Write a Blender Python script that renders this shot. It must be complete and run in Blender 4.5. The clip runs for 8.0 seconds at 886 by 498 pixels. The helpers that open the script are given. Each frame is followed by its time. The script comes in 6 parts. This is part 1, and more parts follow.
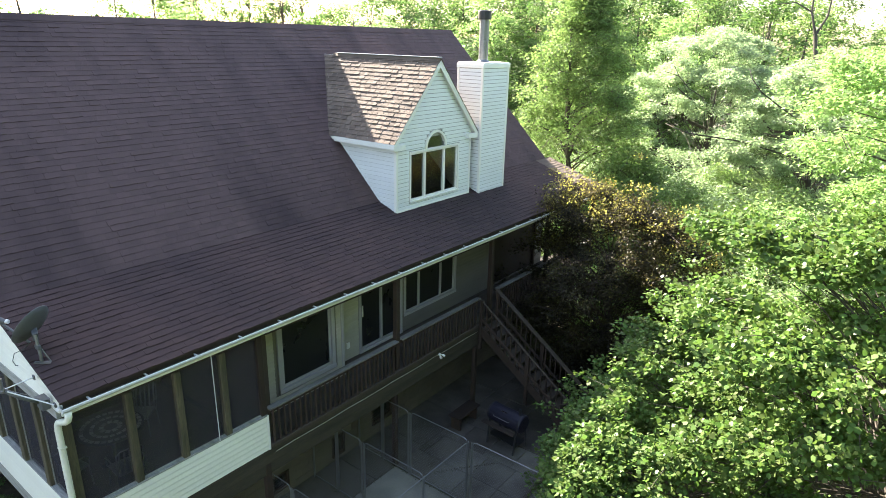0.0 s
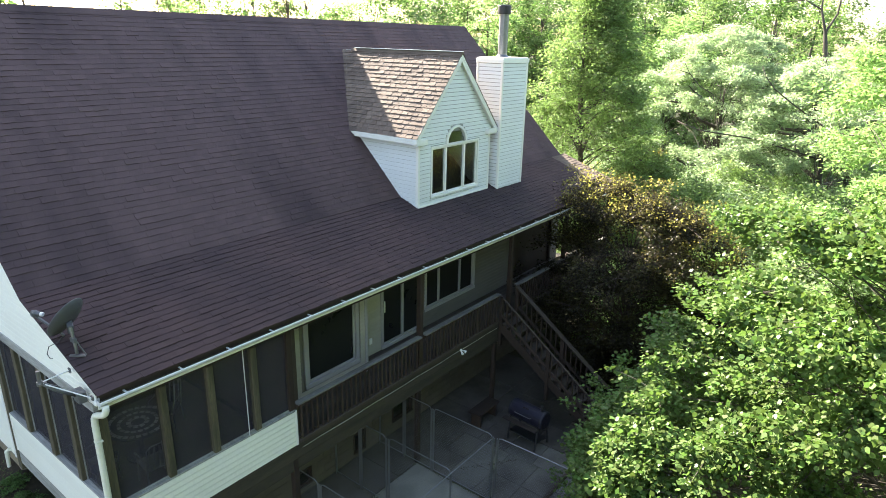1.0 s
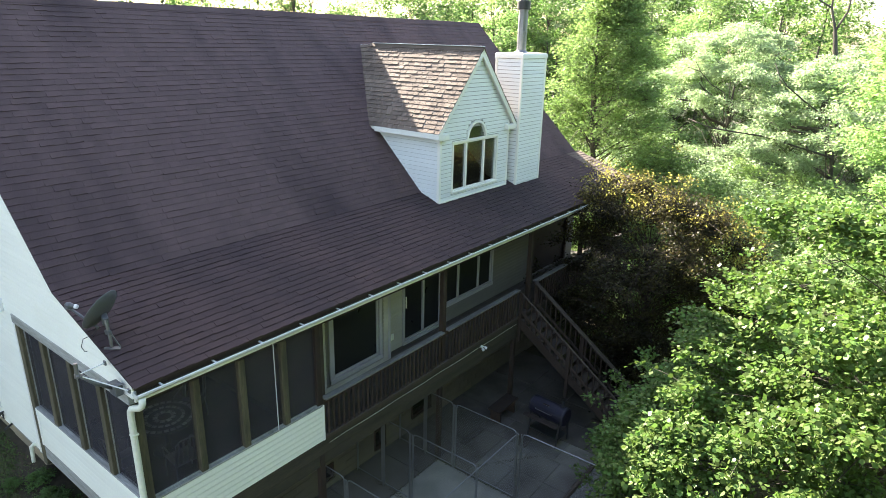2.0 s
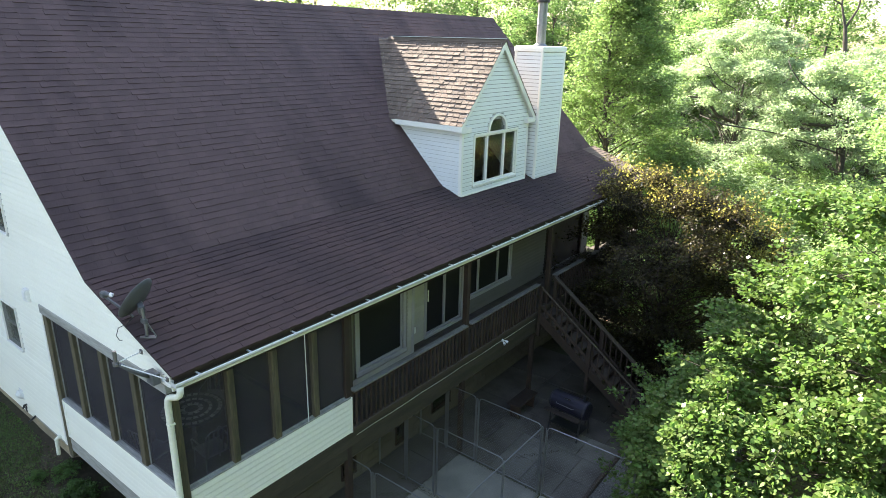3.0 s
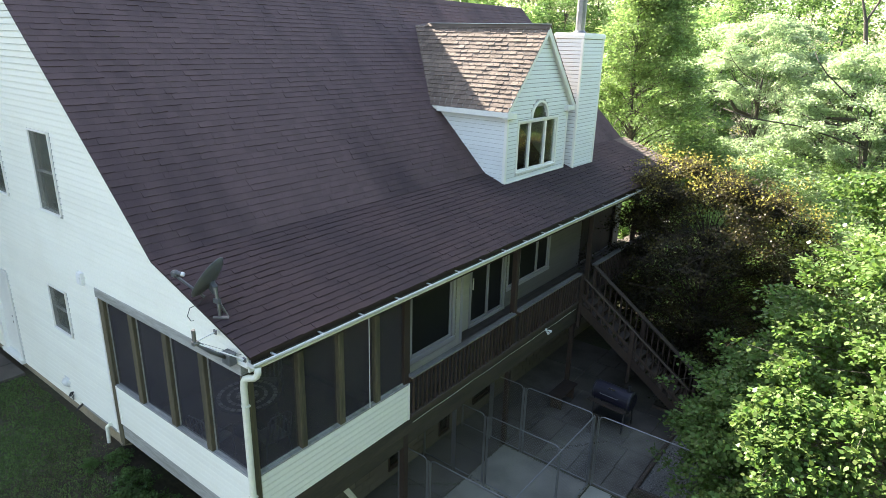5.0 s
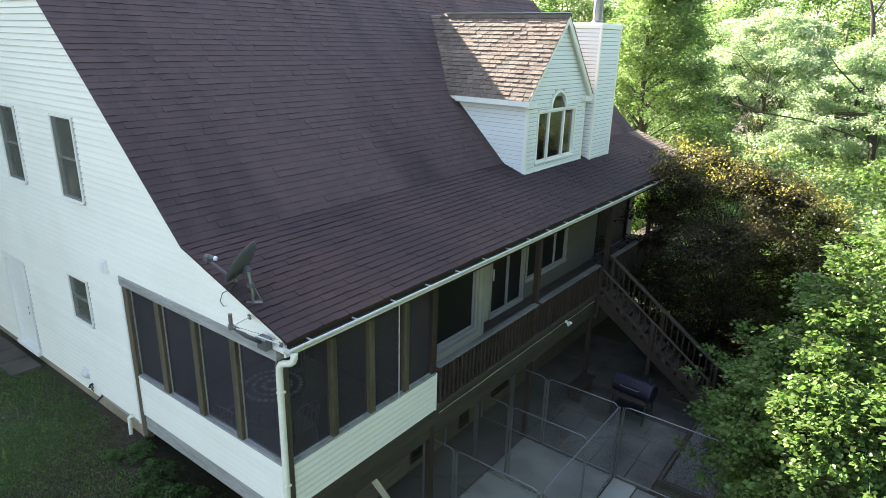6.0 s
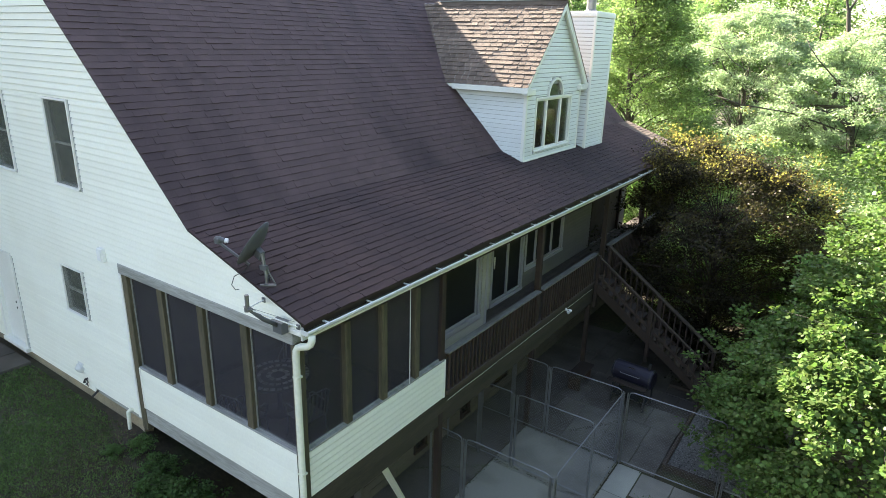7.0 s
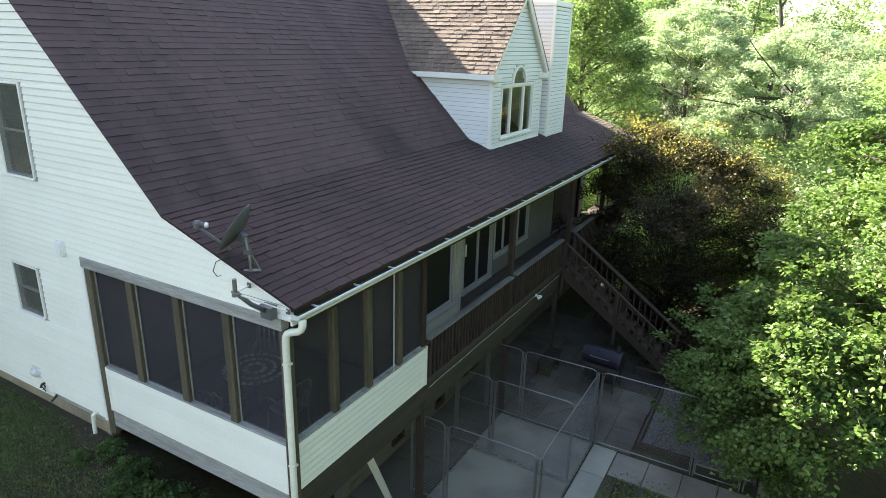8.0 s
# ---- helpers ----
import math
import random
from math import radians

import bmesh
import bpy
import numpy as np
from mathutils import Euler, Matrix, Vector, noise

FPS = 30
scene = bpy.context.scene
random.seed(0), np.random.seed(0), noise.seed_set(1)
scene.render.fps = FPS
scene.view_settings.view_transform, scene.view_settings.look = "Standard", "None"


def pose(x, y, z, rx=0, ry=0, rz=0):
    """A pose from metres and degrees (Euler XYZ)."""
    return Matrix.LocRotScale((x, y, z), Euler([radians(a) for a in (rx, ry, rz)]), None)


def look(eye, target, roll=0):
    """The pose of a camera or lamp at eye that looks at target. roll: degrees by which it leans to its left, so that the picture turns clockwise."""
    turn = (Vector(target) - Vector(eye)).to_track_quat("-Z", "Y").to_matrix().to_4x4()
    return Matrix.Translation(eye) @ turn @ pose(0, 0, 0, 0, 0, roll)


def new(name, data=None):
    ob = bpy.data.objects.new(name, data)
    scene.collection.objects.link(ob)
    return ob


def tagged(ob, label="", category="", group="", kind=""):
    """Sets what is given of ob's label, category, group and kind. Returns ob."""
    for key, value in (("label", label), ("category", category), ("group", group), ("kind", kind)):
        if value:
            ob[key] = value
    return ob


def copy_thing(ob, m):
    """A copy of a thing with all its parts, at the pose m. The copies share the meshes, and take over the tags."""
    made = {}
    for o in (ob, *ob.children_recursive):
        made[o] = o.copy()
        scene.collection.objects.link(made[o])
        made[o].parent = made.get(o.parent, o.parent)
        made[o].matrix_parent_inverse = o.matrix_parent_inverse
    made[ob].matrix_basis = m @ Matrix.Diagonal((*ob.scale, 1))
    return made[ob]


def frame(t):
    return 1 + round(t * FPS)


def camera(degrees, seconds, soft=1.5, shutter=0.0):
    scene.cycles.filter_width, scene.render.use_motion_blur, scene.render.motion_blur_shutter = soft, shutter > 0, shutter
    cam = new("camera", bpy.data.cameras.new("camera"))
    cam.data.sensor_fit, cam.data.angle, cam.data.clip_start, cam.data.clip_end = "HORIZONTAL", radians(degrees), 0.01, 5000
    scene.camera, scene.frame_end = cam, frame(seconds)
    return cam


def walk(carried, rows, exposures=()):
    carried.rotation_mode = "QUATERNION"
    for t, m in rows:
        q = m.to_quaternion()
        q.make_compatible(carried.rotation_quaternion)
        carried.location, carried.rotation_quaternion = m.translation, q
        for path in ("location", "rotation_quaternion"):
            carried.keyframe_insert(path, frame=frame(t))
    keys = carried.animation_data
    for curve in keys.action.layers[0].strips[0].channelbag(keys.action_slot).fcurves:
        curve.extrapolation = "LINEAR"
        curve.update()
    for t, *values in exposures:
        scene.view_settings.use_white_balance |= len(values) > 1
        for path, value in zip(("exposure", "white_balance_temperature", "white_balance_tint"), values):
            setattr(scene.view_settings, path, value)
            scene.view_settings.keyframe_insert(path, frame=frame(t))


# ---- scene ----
# camera and its flight
cam = camera(70.9, 8.0, 0.6)
METRES, EYE, TILT, LEAN, TURN = 4.88, 10.58, 0.0, 0.0, 37.5
ROWS = [
    (0.0, 0.0, 0.0, 0.0, 0.43, -18.71, -1.26),
    (0.5, -0.0601, 0.0036, -0.0163, 0.38, -18.7, -1.26),
    (1.0, -0.119, 0.0072, -0.032, 0.33, -18.69, -1.27),
    (1.5, -0.176, 0.0105, -0.0449, 0.31, -18.68, -1.31),
    (3.0, -0.3474, 0.0165, -0.1021, 0.22, -18.68, -1.42),
    (3.5, -0.4065, 0.0193, -0.1203, 0.17, -18.67, -1.44),
    (4.0, -0.4632, 0.0247, -0.1375, 0.14, -18.66, -1.46),
    (4.5, -0.5213, 0.0304, -0.1574, 0.1, -18.66, -1.48),
    (6.0, -0.6903, 0.0506, -0.2395, -0.21, -18.61, -1.46),
    (6.5, -0.7467, 0.0584, -0.2734, -1.12, -18.58, -1.48),
    (7.0, -0.8016, 0.065, -0.3065, -2.44, -18.54, -1.49),
    (7.5, -0.8585, 0.0734, -0.3392, -4.93, -18.47, -1.5),
    (8.0, -0.917, 0.0839, -0.3725, -7.62, -18.38, -1.51),
]
walk(cam, [(t, pose(0, 0, EYE, TILT, LEAN, TURN) @ pose(METRES * x, METRES * y, METRES * z, 90 + pitch, roll, yaw)) for t, x, y, z, yaw, pitch, roll in ROWS],
     [(0.0, 3.44, 7200, 13), (6.0, 3.44, 7200, 13), (8.0, 3.37, 7400, 13)])

# sky and sun: the sun stands low behind the ridge
SUN = Vector((-1.0, 0.30, 0.61)).normalized()
world = bpy.data.worlds.new("sky")
scene.world = world
world.use_nodes = True
wn, wl = world.node_tree.nodes, world.node_tree.links
sky = wn.new("ShaderNodeTexSky")
sky.sky_type, sky.sun_disc = "NISHITA", False
sky.sun_elevation = math.asin(SUN.z)
sky.sun_rotation = math.atan2(SUN.x, SUN.y)
sky.air_density, sky.dust_density = 1.0, 1.6
wl.new(sky.outputs[0], wn["Background"].inputs[0])
wn["Background"].inputs[1].default_value = 0.067
sun = new("sun", bpy.data.lights.new("sun", "SUN"))
sun.data.energy, sun.data.angle, sun.data.color = 4.0, radians(0.6), (1.0, 0.96, 0.88)
sun.matrix_world = look(SUN * 60, (0, 0, 0))


# ---- materials ----
def material(name, col, rough=0.6, metal=0.0, vary=0.15, grain=40.0, grain_amt=0.12, stain=None, stain_scale=0.7,
             stain_amt=0.4, bump=0.15, bump_scale=None, piece=0.0, stretch=(1, 1, 1), leaf=0.0, hue=0.0, spec=0.5):
    """A surface with grain, stains and a random tone for each piece."""
    m = bpy.data.materials.new(name)
    m.use_nodes = True
    n, l = m.node_tree.nodes, m.node_tree.links
    bs = n["Principled BSDF"]
    bs.inputs["Roughness"].default_value = rough
    bs.inputs["Metallic"].default_value = metal
    bs.inputs["Specular IOR Level"].default_value = spec
    geo = n.new("ShaderNodeNewGeometry")
    mp = n.new("ShaderNodeMapping")
    mp.inputs["Scale"].default_value = stretch
    l.new(geo.outputs["Position"], mp.inputs["Vector"])

    def tex(scale, detail):
        t = n.new("ShaderNodeTexNoise")
        t.inputs["Scale"].default_value, t.inputs["Detail"].default_value = scale, detail
        l.new(mp.outputs[0], t.inputs["Vector"])
        return t

    def ramp(src, a, b, lo, hi):
        r = n.new("ShaderNodeMapRange")
        r.inputs[1].default_value, r.inputs[2].default_value = a, b
        r.inputs[3].default_value, r.inputs[4].default_value = lo, hi
        l.new(src, r.inputs[0])
        return r.outputs[0]

    def scaled(colour, fac):
        x = n.new("ShaderNodeVectorMath")
        x.operation = "SCALE"
        l.new(colour, x.inputs[0])
        l.new(fac, x.inputs["Scale"])
        return x.outputs[0]

    rgb = n.new("ShaderNodeRGB")
    rgb.outputs[0].default_value = (*col, 1)
    c = rgb.outputs[0]
    fine = tex(grain, 4)
    broad = tex(stain_scale, 5)
    if stain:
        mx = n.new("ShaderNodeMix")
        mx.data_type = "RGBA"
        mx.inputs[7].default_value = (*stain, 1)
        l.new(ramp(broad.outputs["Fac"], 0.42, 0.68, 0.0, stain_amt), mx.inputs[0])
        l.new(c, mx.inputs[6])
        c = mx.outputs[2]
    else:
        c = scaled(c, ramp(broad.outputs["Fac"], 0.3, 0.7, 1 - vary, 1 + vary))
    c = scaled(c, ramp(fine.outputs["Fac"], 0.3, 0.7, 1 - grain_amt, 1 + grain_amt))
    if piece or hue:
        info = n.new("ShaderNodeObjectInfo")
        add = n.new("ShaderNodeMath")
        add.operation = "ADD"
        l.new(geo.outputs["Random Per Island"], add.inputs[0])
        l.new(info.outputs["Random"], add.inputs[1])
        fr = n.new("ShaderNodeMath")
        fr.operation = "FRACT"
        l.new(add.outputs[0], fr.inputs[0])
        if piece:
            c = scaled(c, ramp(fr.outputs[0], 0, 1, 1 - piece, 1 + piece))
        if hue:
            hs = n.new("ShaderNodeHueSaturation")
            l.new(ramp(fr.outputs[0], 0, 1, 0.5 - hue, 0.5 + hue), hs.inputs["Hue"])
            l.new(c, hs.inputs["Color"])
            c = hs.outputs[0]
    l.new(c, bs.inputs["Base Color"])
    l.new(ramp(fine.outputs["Fac"], 0.3, 0.7, max(rough - 0.1, 0.02), min(rough + 0.1, 1)), bs.inputs["Roughness"])
    if bump:
        bp = n.new("ShaderNodeBump")
        bp.inputs["Strength"].default_value = bump
        bp.inputs["Distance"].default_value = 0.01
        src = fine if bump_scale is None else tex(bump_scale, 5)
        l.new(src.outputs["Fac"], bp.inputs["Height"])
        l.new(bp.outputs[0], bs.inputs["Normal"])
    if leaf:
        tr = n.new("ShaderNodeBsdfTranslucent")
        ms = n.new("ShaderNodeMixShader")
        ms.inputs[0].default_value = leaf
        warm = n.new("ShaderNodeMix")
        warm.data_type, warm.blend_type = "RGBA", "MULTIPLY"
        warm.inputs[0].default_value = 1.0
        warm.inputs[7].default_value = (1.25, 1.4, 0.95, 1)
        l.new(c, warm.inputs[6])
        l.new(warm.outputs[2], tr.inputs[0])
        l.new(bs.outputs[0], ms.inputs[1])
        l.new(tr.outputs[0], ms.inputs[2])
        l.new(ms.outputs[0], n["Material Output"].inputs[0])
    return m


def glass_material():
    m = bpy.data.materials.new("window_glass")
    m.use_nodes = True
    bs = m.node_tree.nodes["Principled BSDF"]
    bs.inputs["Base Color"].default_value = (0.8, 0.86, 0.84, 1)
    bs.inputs["Roughness"].default_value = 0.01
    bs.inputs["IOR"].default_value = 1.5
    bs.inputs["Transmission Weight"].default_value = 1.0
    return m


def screen_material(name="insect_mesh", col=(0.072, 0.068, 0.082), lo=0.24, hi=0.42):
    """Dark insect mesh: the weave is too fine to see, so part of the light passes."""
    m = bpy.data.materials.new(name)
    m.use_nodes = True
    n, l = m.node_tree.nodes, m.node_tree.links
    bs = n["Principled BSDF"]
    bs.inputs["Base Color"].default_value = (*col, 1)
    bs.inputs["Roughness"].default_value = 0.55
    tp = n.new("ShaderNodeBsdfTransparent")
    ms = n.new("ShaderNodeMixShader")
    geo = n.new("ShaderNodeNewGeometry")
    no = n.new("ShaderNodeTexNoise")
    no.inputs["Scale"].default_value = 2.2
    l.new(geo.outputs["Position"], no.inputs["Vector"])
    r = n.new("ShaderNodeMapRange")
    r.inputs[3].default_value, r.inputs[4].default_value = lo, hi
    l.new(no.outputs["Fac"], r.inputs[0])
    l.new(r.outputs[0], ms.inputs[0])
    l.new(tp.outputs[0], ms.inputs[1])
    l.new(bs.outputs[0], ms.inputs[2])
    l.new(ms.outputs[0], n["Material Output"].inputs[0])
    return m


SHINGLE = material("asphalt_shingle", (0.090, 0.0550, 0.0545), 0.88, grain=160, grain_amt=0.25, stain=(0.037, 0.0215, 0.0245), stain_scale=0.5,
                   stain_amt=0.9, bump=0.5, piece=0.09, spec=0.45, stretch=(0.35, 1.3, 0.35))
# Same shingle in a paler tan: direct sun put into the colour.
SUNLIT_SHINGLE = material("sunlit_shingle", (0.154, 0.120, 0.096), 0.92, grain=160, grain_amt=0.25, stain=(0.102, 0.075, 0.062), stain_scale=1.2, stain_amt=0.6, bump=0.5, piece=0.22, spec=0.3)
# Grey backing behind pale boards: lap shadow lines put into its colour.
LAP_SHADE = material("lap_shade_backing", (0.32, 0.325, 0.30), 0.9, grain=20, grain_amt=0.15, bump=0.1)
# Darker shingle tone for the lower porch roof.
PORCH_SHINGLE = material("dark_porch_shingle", (0.054, 0.0325, 0.0325), 0.9, grain=160, grain_amt=0.25, stain=(0.031, 0.0205, 0.0235), stain_scale=0.5, stain_amt=0.85, bump=0.5, piece=0.11, spec=0.35, stretch=(0.8, 1.2, 0.6))
# Dimmer, cooler copy of the white siding: skylight tint put into the colour.
SKYLIT_SIDING = material("skylit_dormer_siding", (0.77, 0.79, 0.785), 0.5, vary=0.04, grain=25, grain_amt=0.03, stain=(0.68, 0.69, 0.67), stain_scale=0.9, stain_amt=0.35, bump=0.08, piece=0.02)
SIDING = material("vinyl_siding", (0.865, 0.862, 0.765), 0.5, vary=0.04, grain=25, grain_amt=0.03, stain=(0.77, 0.75, 0.64), stain_scale=0.9, stain_amt=0.35, bump=0.08, piece=0.02)
# Porch tones: shade under the roof is mixed into beige wall, trim, boards.
PORCH_SIDING = material("shaded_beige_siding", (0.155, 0.142, 0.132), 0.55, grain=25, grain_amt=0.05, stain=(0.11, 0.099, 0.092), stain_scale=0.9, stain_amt=0.5, bump=0.08, piece=0.03)
PORCH_TRIM = material("shaded_porch_trim", (0.345, 0.325, 0.345), 0.5, vary=0.08, grain=30, grain_amt=0.05, bump=0.05)
SHADED_SIDING = material("shaded_pale_siding", (0.38, 0.355, 0.32), 0.55, grain=25, grain_amt=0.05, stain=(0.29, 0.27, 0.24), stain_scale=0.9, stain_amt=0.5, bump=0.08, piece=0.03)
TRIM = material("white_trim", (0.83, 0.82, 0.76), 0.45, vary=0.05, grain=30, grain_amt=0.04, bump=0.05)
GUTTER = material("white_aluminium", (0.62, 0.63, 0.62), 0.35, vary=0.08, grain=18, grain_amt=0.07, bump=0.03)
CREAM = material("cream_downspout", (0.72, 0.72, 0.60), 0.4, vary=0.08, grain=18, grain_amt=0.06, bump=0.04)
GREEN_WOOD = material("treated_post_wood", (0.105, 0.088, 0.054), 0.8, grain=14, grain_amt=0.4, stain=(0.046, 0.044, 0.026), stain_scale=1.8, stain_amt=0.8, bump=0.4, stretch=(5, 5, 0.5), piece=0.15)
MOSSY_WOOD = material("mossy_rim_wood", (0.050, 0.041, 0.028), 0.85, grain=14, grain_amt=0.35, stain=(0.028, 0.026, 0.016), stain_scale=1.4, stain_amt=0.8, bump=0.4, piece=0.12, stretch=(4, 0.6, 4))
GREY_WOOD = material("weathered_beam_wood", (0.32, 0.32, 0.30), 0.85, grain=12, grain_amt=0.25, stain=(0.18, 0.18, 0.16), stain_scale=1.5, stain_amt=0.7, bump=0.4, stretch=(0.5, 5, 5), piece=0.1)
WORN_TOP = material("sun_greyed_rail_wood", (0.155, 0.15, 0.138), 0.85, grain=14, grain_amt=0.3, stain=(0.075, 0.062, 0.052), stain_scale=1.6, stain_amt=0.7, bump=0.4, piece=0.12, stretch=(4, 0.6, 4))
DARK_WOOD = material("dark_stained_wood", (0.036, 0.021, 0.014), 0.75, grain=14, grain_amt=0.35, stain=(0.05, 0.034, 0.025), stain_scale=2.0, stain_amt=0.6, bump=0.4, piece=0.25)
RAIL_WOOD = material("worn_rail_wood", (0.055, 0.040, 0.030), 0.8, grain=14, grain_amt=0.3, stain=(0.055, 0.042, 0.033), stain_scale=2.2, stain_amt=0.7, bump=0.4, piece=0.15)
FOUNDATION = material("tan_foundation", (0.33, 0.27, 0.18), 0.9, grain=30, grain_amt=0.2, stain=(0.16, 0.14, 0.10), stain_scale=1.3, stain_amt=0.7, bump=0.4)
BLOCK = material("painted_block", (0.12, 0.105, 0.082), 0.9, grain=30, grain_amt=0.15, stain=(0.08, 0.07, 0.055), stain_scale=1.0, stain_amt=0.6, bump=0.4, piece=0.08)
CONCRETE = material("patio_concrete", (0.25, 0.235, 0.20), 0.9, grain=60, grain_amt=0.15, stain=(0.12, 0.11, 0.092), stain_scale=0.9, stain_amt=0.75, bump=0.3, piece=0.12)
PALE_CONCRETE = material("pale_concrete", (0.34, 0.335, 0.29), 0.9, grain=60, grain_amt=0.1, stain=(0.2, 0.2, 0.18), stain_scale=1.2, stain_amt=0.6, bump=0.3, piece=0.08)
# Darker brown concrete, for slabs by the wall, stairs and gable door.
DARK_CONCRETE = material("dark_concrete", (0.105, 0.091, 0.076), 0.92, grain=50, grain_amt=0.2, stain=(0.045, 0.038, 0.032), stain_scale=1.1, stain_amt=0.8, bump=0.3, piece=0.15)
PAVER = material("worn_paver_concrete", (0.15, 0.138, 0.118), 0.92, grain=50, grain_amt=0.2, stain=(0.06, 0.052, 0.044), stain_scale=0.9, stain_amt=0.85, bump=0.3, piece=0.10)
GRAVEL = material("grey_gravel", (0.18, 0.175, 0.165), 0.95, grain=90, grain_amt=0.45, vary=0.15, bump=0.8, piece=0.7)
SOIL = material("forest_soil", (0.060, 0.047, 0.030), 0.95, grain=12, grain_amt=0.35, stain=(0.06, 0.085, 0.03), stain_scale=0.5, stain_amt=0.9, bump=0.7)
GRASS = material("grass_blades", (0.10, 0.165, 0.045), 0.7, vary=0.25, grain=3, grain_amt=0.15, stain=(0.10, 0.11, 0.045), stain_scale=0.7, stain_amt=0.5, bump=0, piece=0.35, leaf=0.2)
METAL = material("galvanised_metal", (0.22, 0.225, 0.23), 0.45, metal=0.8, grain=20, grain_amt=0.12, bump=0.08)
DISH_GREY = material("grey_dish_paint", (0.10, 0.105, 0.11), 0.5, grain=30, grain_amt=0.08, bump=0.05)
BLACK = material("black_metal", (0.025, 0.025, 0.027), 0.45, grain=20, grain_amt=0.2, bump=0.1)
NAVY = material("dark_blue_enamel", (0.010, 0.009, 0.022), 0.5, grain=20, grain_amt=0.2, bump=0.08)
CHROME = material("chrome_steel", (0.7, 0.7, 0.72), 0.2, metal=1.0, grain=20, grain_amt=0.05, bump=0)
# Near-black tone: the darkness of unlit rooms put into floors and walls.
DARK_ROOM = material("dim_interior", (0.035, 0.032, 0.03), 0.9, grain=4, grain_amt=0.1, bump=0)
PLASTIC = material("white_plastic", (0.76, 0.76, 0.74), 0.4, grain=20, grain_amt=0.04, bump=0.02)
DECKING = material("deck_boards", (0.075, 0.06, 0.05), 0.85, grain=14, grain_amt=0.25, stain=(0.045, 0.038, 0.03), stain_scale=1.6, stain_amt=0.6, bump=0.4, piece=0.15)
BARK = material("grey_bark", (0.075, 0.064, 0.05), 0.95, grain=10, grain_amt=0.4, stain=(0.04, 0.035, 0.028), stain_scale=1.5, stain_amt=0.7, bump=0.8, stretch=(3, 3, 0.7))
BLIND = material("grey_window_blind", (0.2, 0.215, 0.185), 0.8, grain=20, grain_amt=0.1, bump=0.05)
MOSAIC = material("mosaic_tile", (0.36, 0.35, 0.33), 0.35, grain=20, grain_amt=0.2, bump=0.1, piece=0.4)
GLASS = glass_material()
SCREEN = screen_material()
# Near-black sheet added to darken porch glass and hide its reflections.
PANE_DARKENER = screen_material("pane_darkener", (0.012, 0.012, 0.014), 0.80, 0.92)
GREY_SCREEN = screen_material("grey_window_mesh", (0.13, 0.135, 0.115), 0.3, 0.5)
LEAF_MAPLE = material("maple_leaf", (0.098, 0.158, 0.046), 0.42, grain=2, grain_amt=0.1, vary=0.15, bump=0, piece=0.3, hue=0.02, spec=0.14, leaf=0.34)
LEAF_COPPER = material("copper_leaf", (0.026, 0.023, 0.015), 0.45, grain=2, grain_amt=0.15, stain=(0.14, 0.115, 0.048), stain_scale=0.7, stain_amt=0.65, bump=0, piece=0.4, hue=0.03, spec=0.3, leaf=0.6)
LEAF_POPLAR = material("poplar_leaf", (0.150, 0.215, 0.088), 0.5, grain=2, grain_amt=0.1, vary=0.15, bump=0, piece=0.3, hue=0.015, spec=0.12, leaf=0.55)
# Gold tone standing for copper leaves in direct sun.
LEAF_GOLD = material("sunlit_leaf", (0.22, 0.185, 0.065), 0.45, grain=2, grain_amt=0.15, stain=(0.11, 0.10, 0.04), stain_scale=0.8, stain_amt=0.6, bump=0, piece=0.6, hue=0.02, spec=0.2, leaf=0.6)
LEAF_LOCUST = material("locust_leaf", (0.27, 0.335, 0.235), 0.5, grain=2, grain_amt=0.1, vary=0.12, bump=0, piece=0.3, hue=0.012, spec=0.12, leaf=0.6)
LEAF_LIGHT = material("boxelder_leaf", (0.215, 0.315, 0.140), 0.5, grain=2, grain_amt=0.1, vary=0.15, bump=0, piece=0.3, hue=0.015, spec=0.12, leaf=0.6)
LEAF_DARK = material("oak_leaf", (0.085, 0.142, 0.052), 0.5, grain=2, grain_amt=0.12, vary=0.2, bump=0, piece=0.3, hue=0.015, spec=0.12, leaf=0.5)


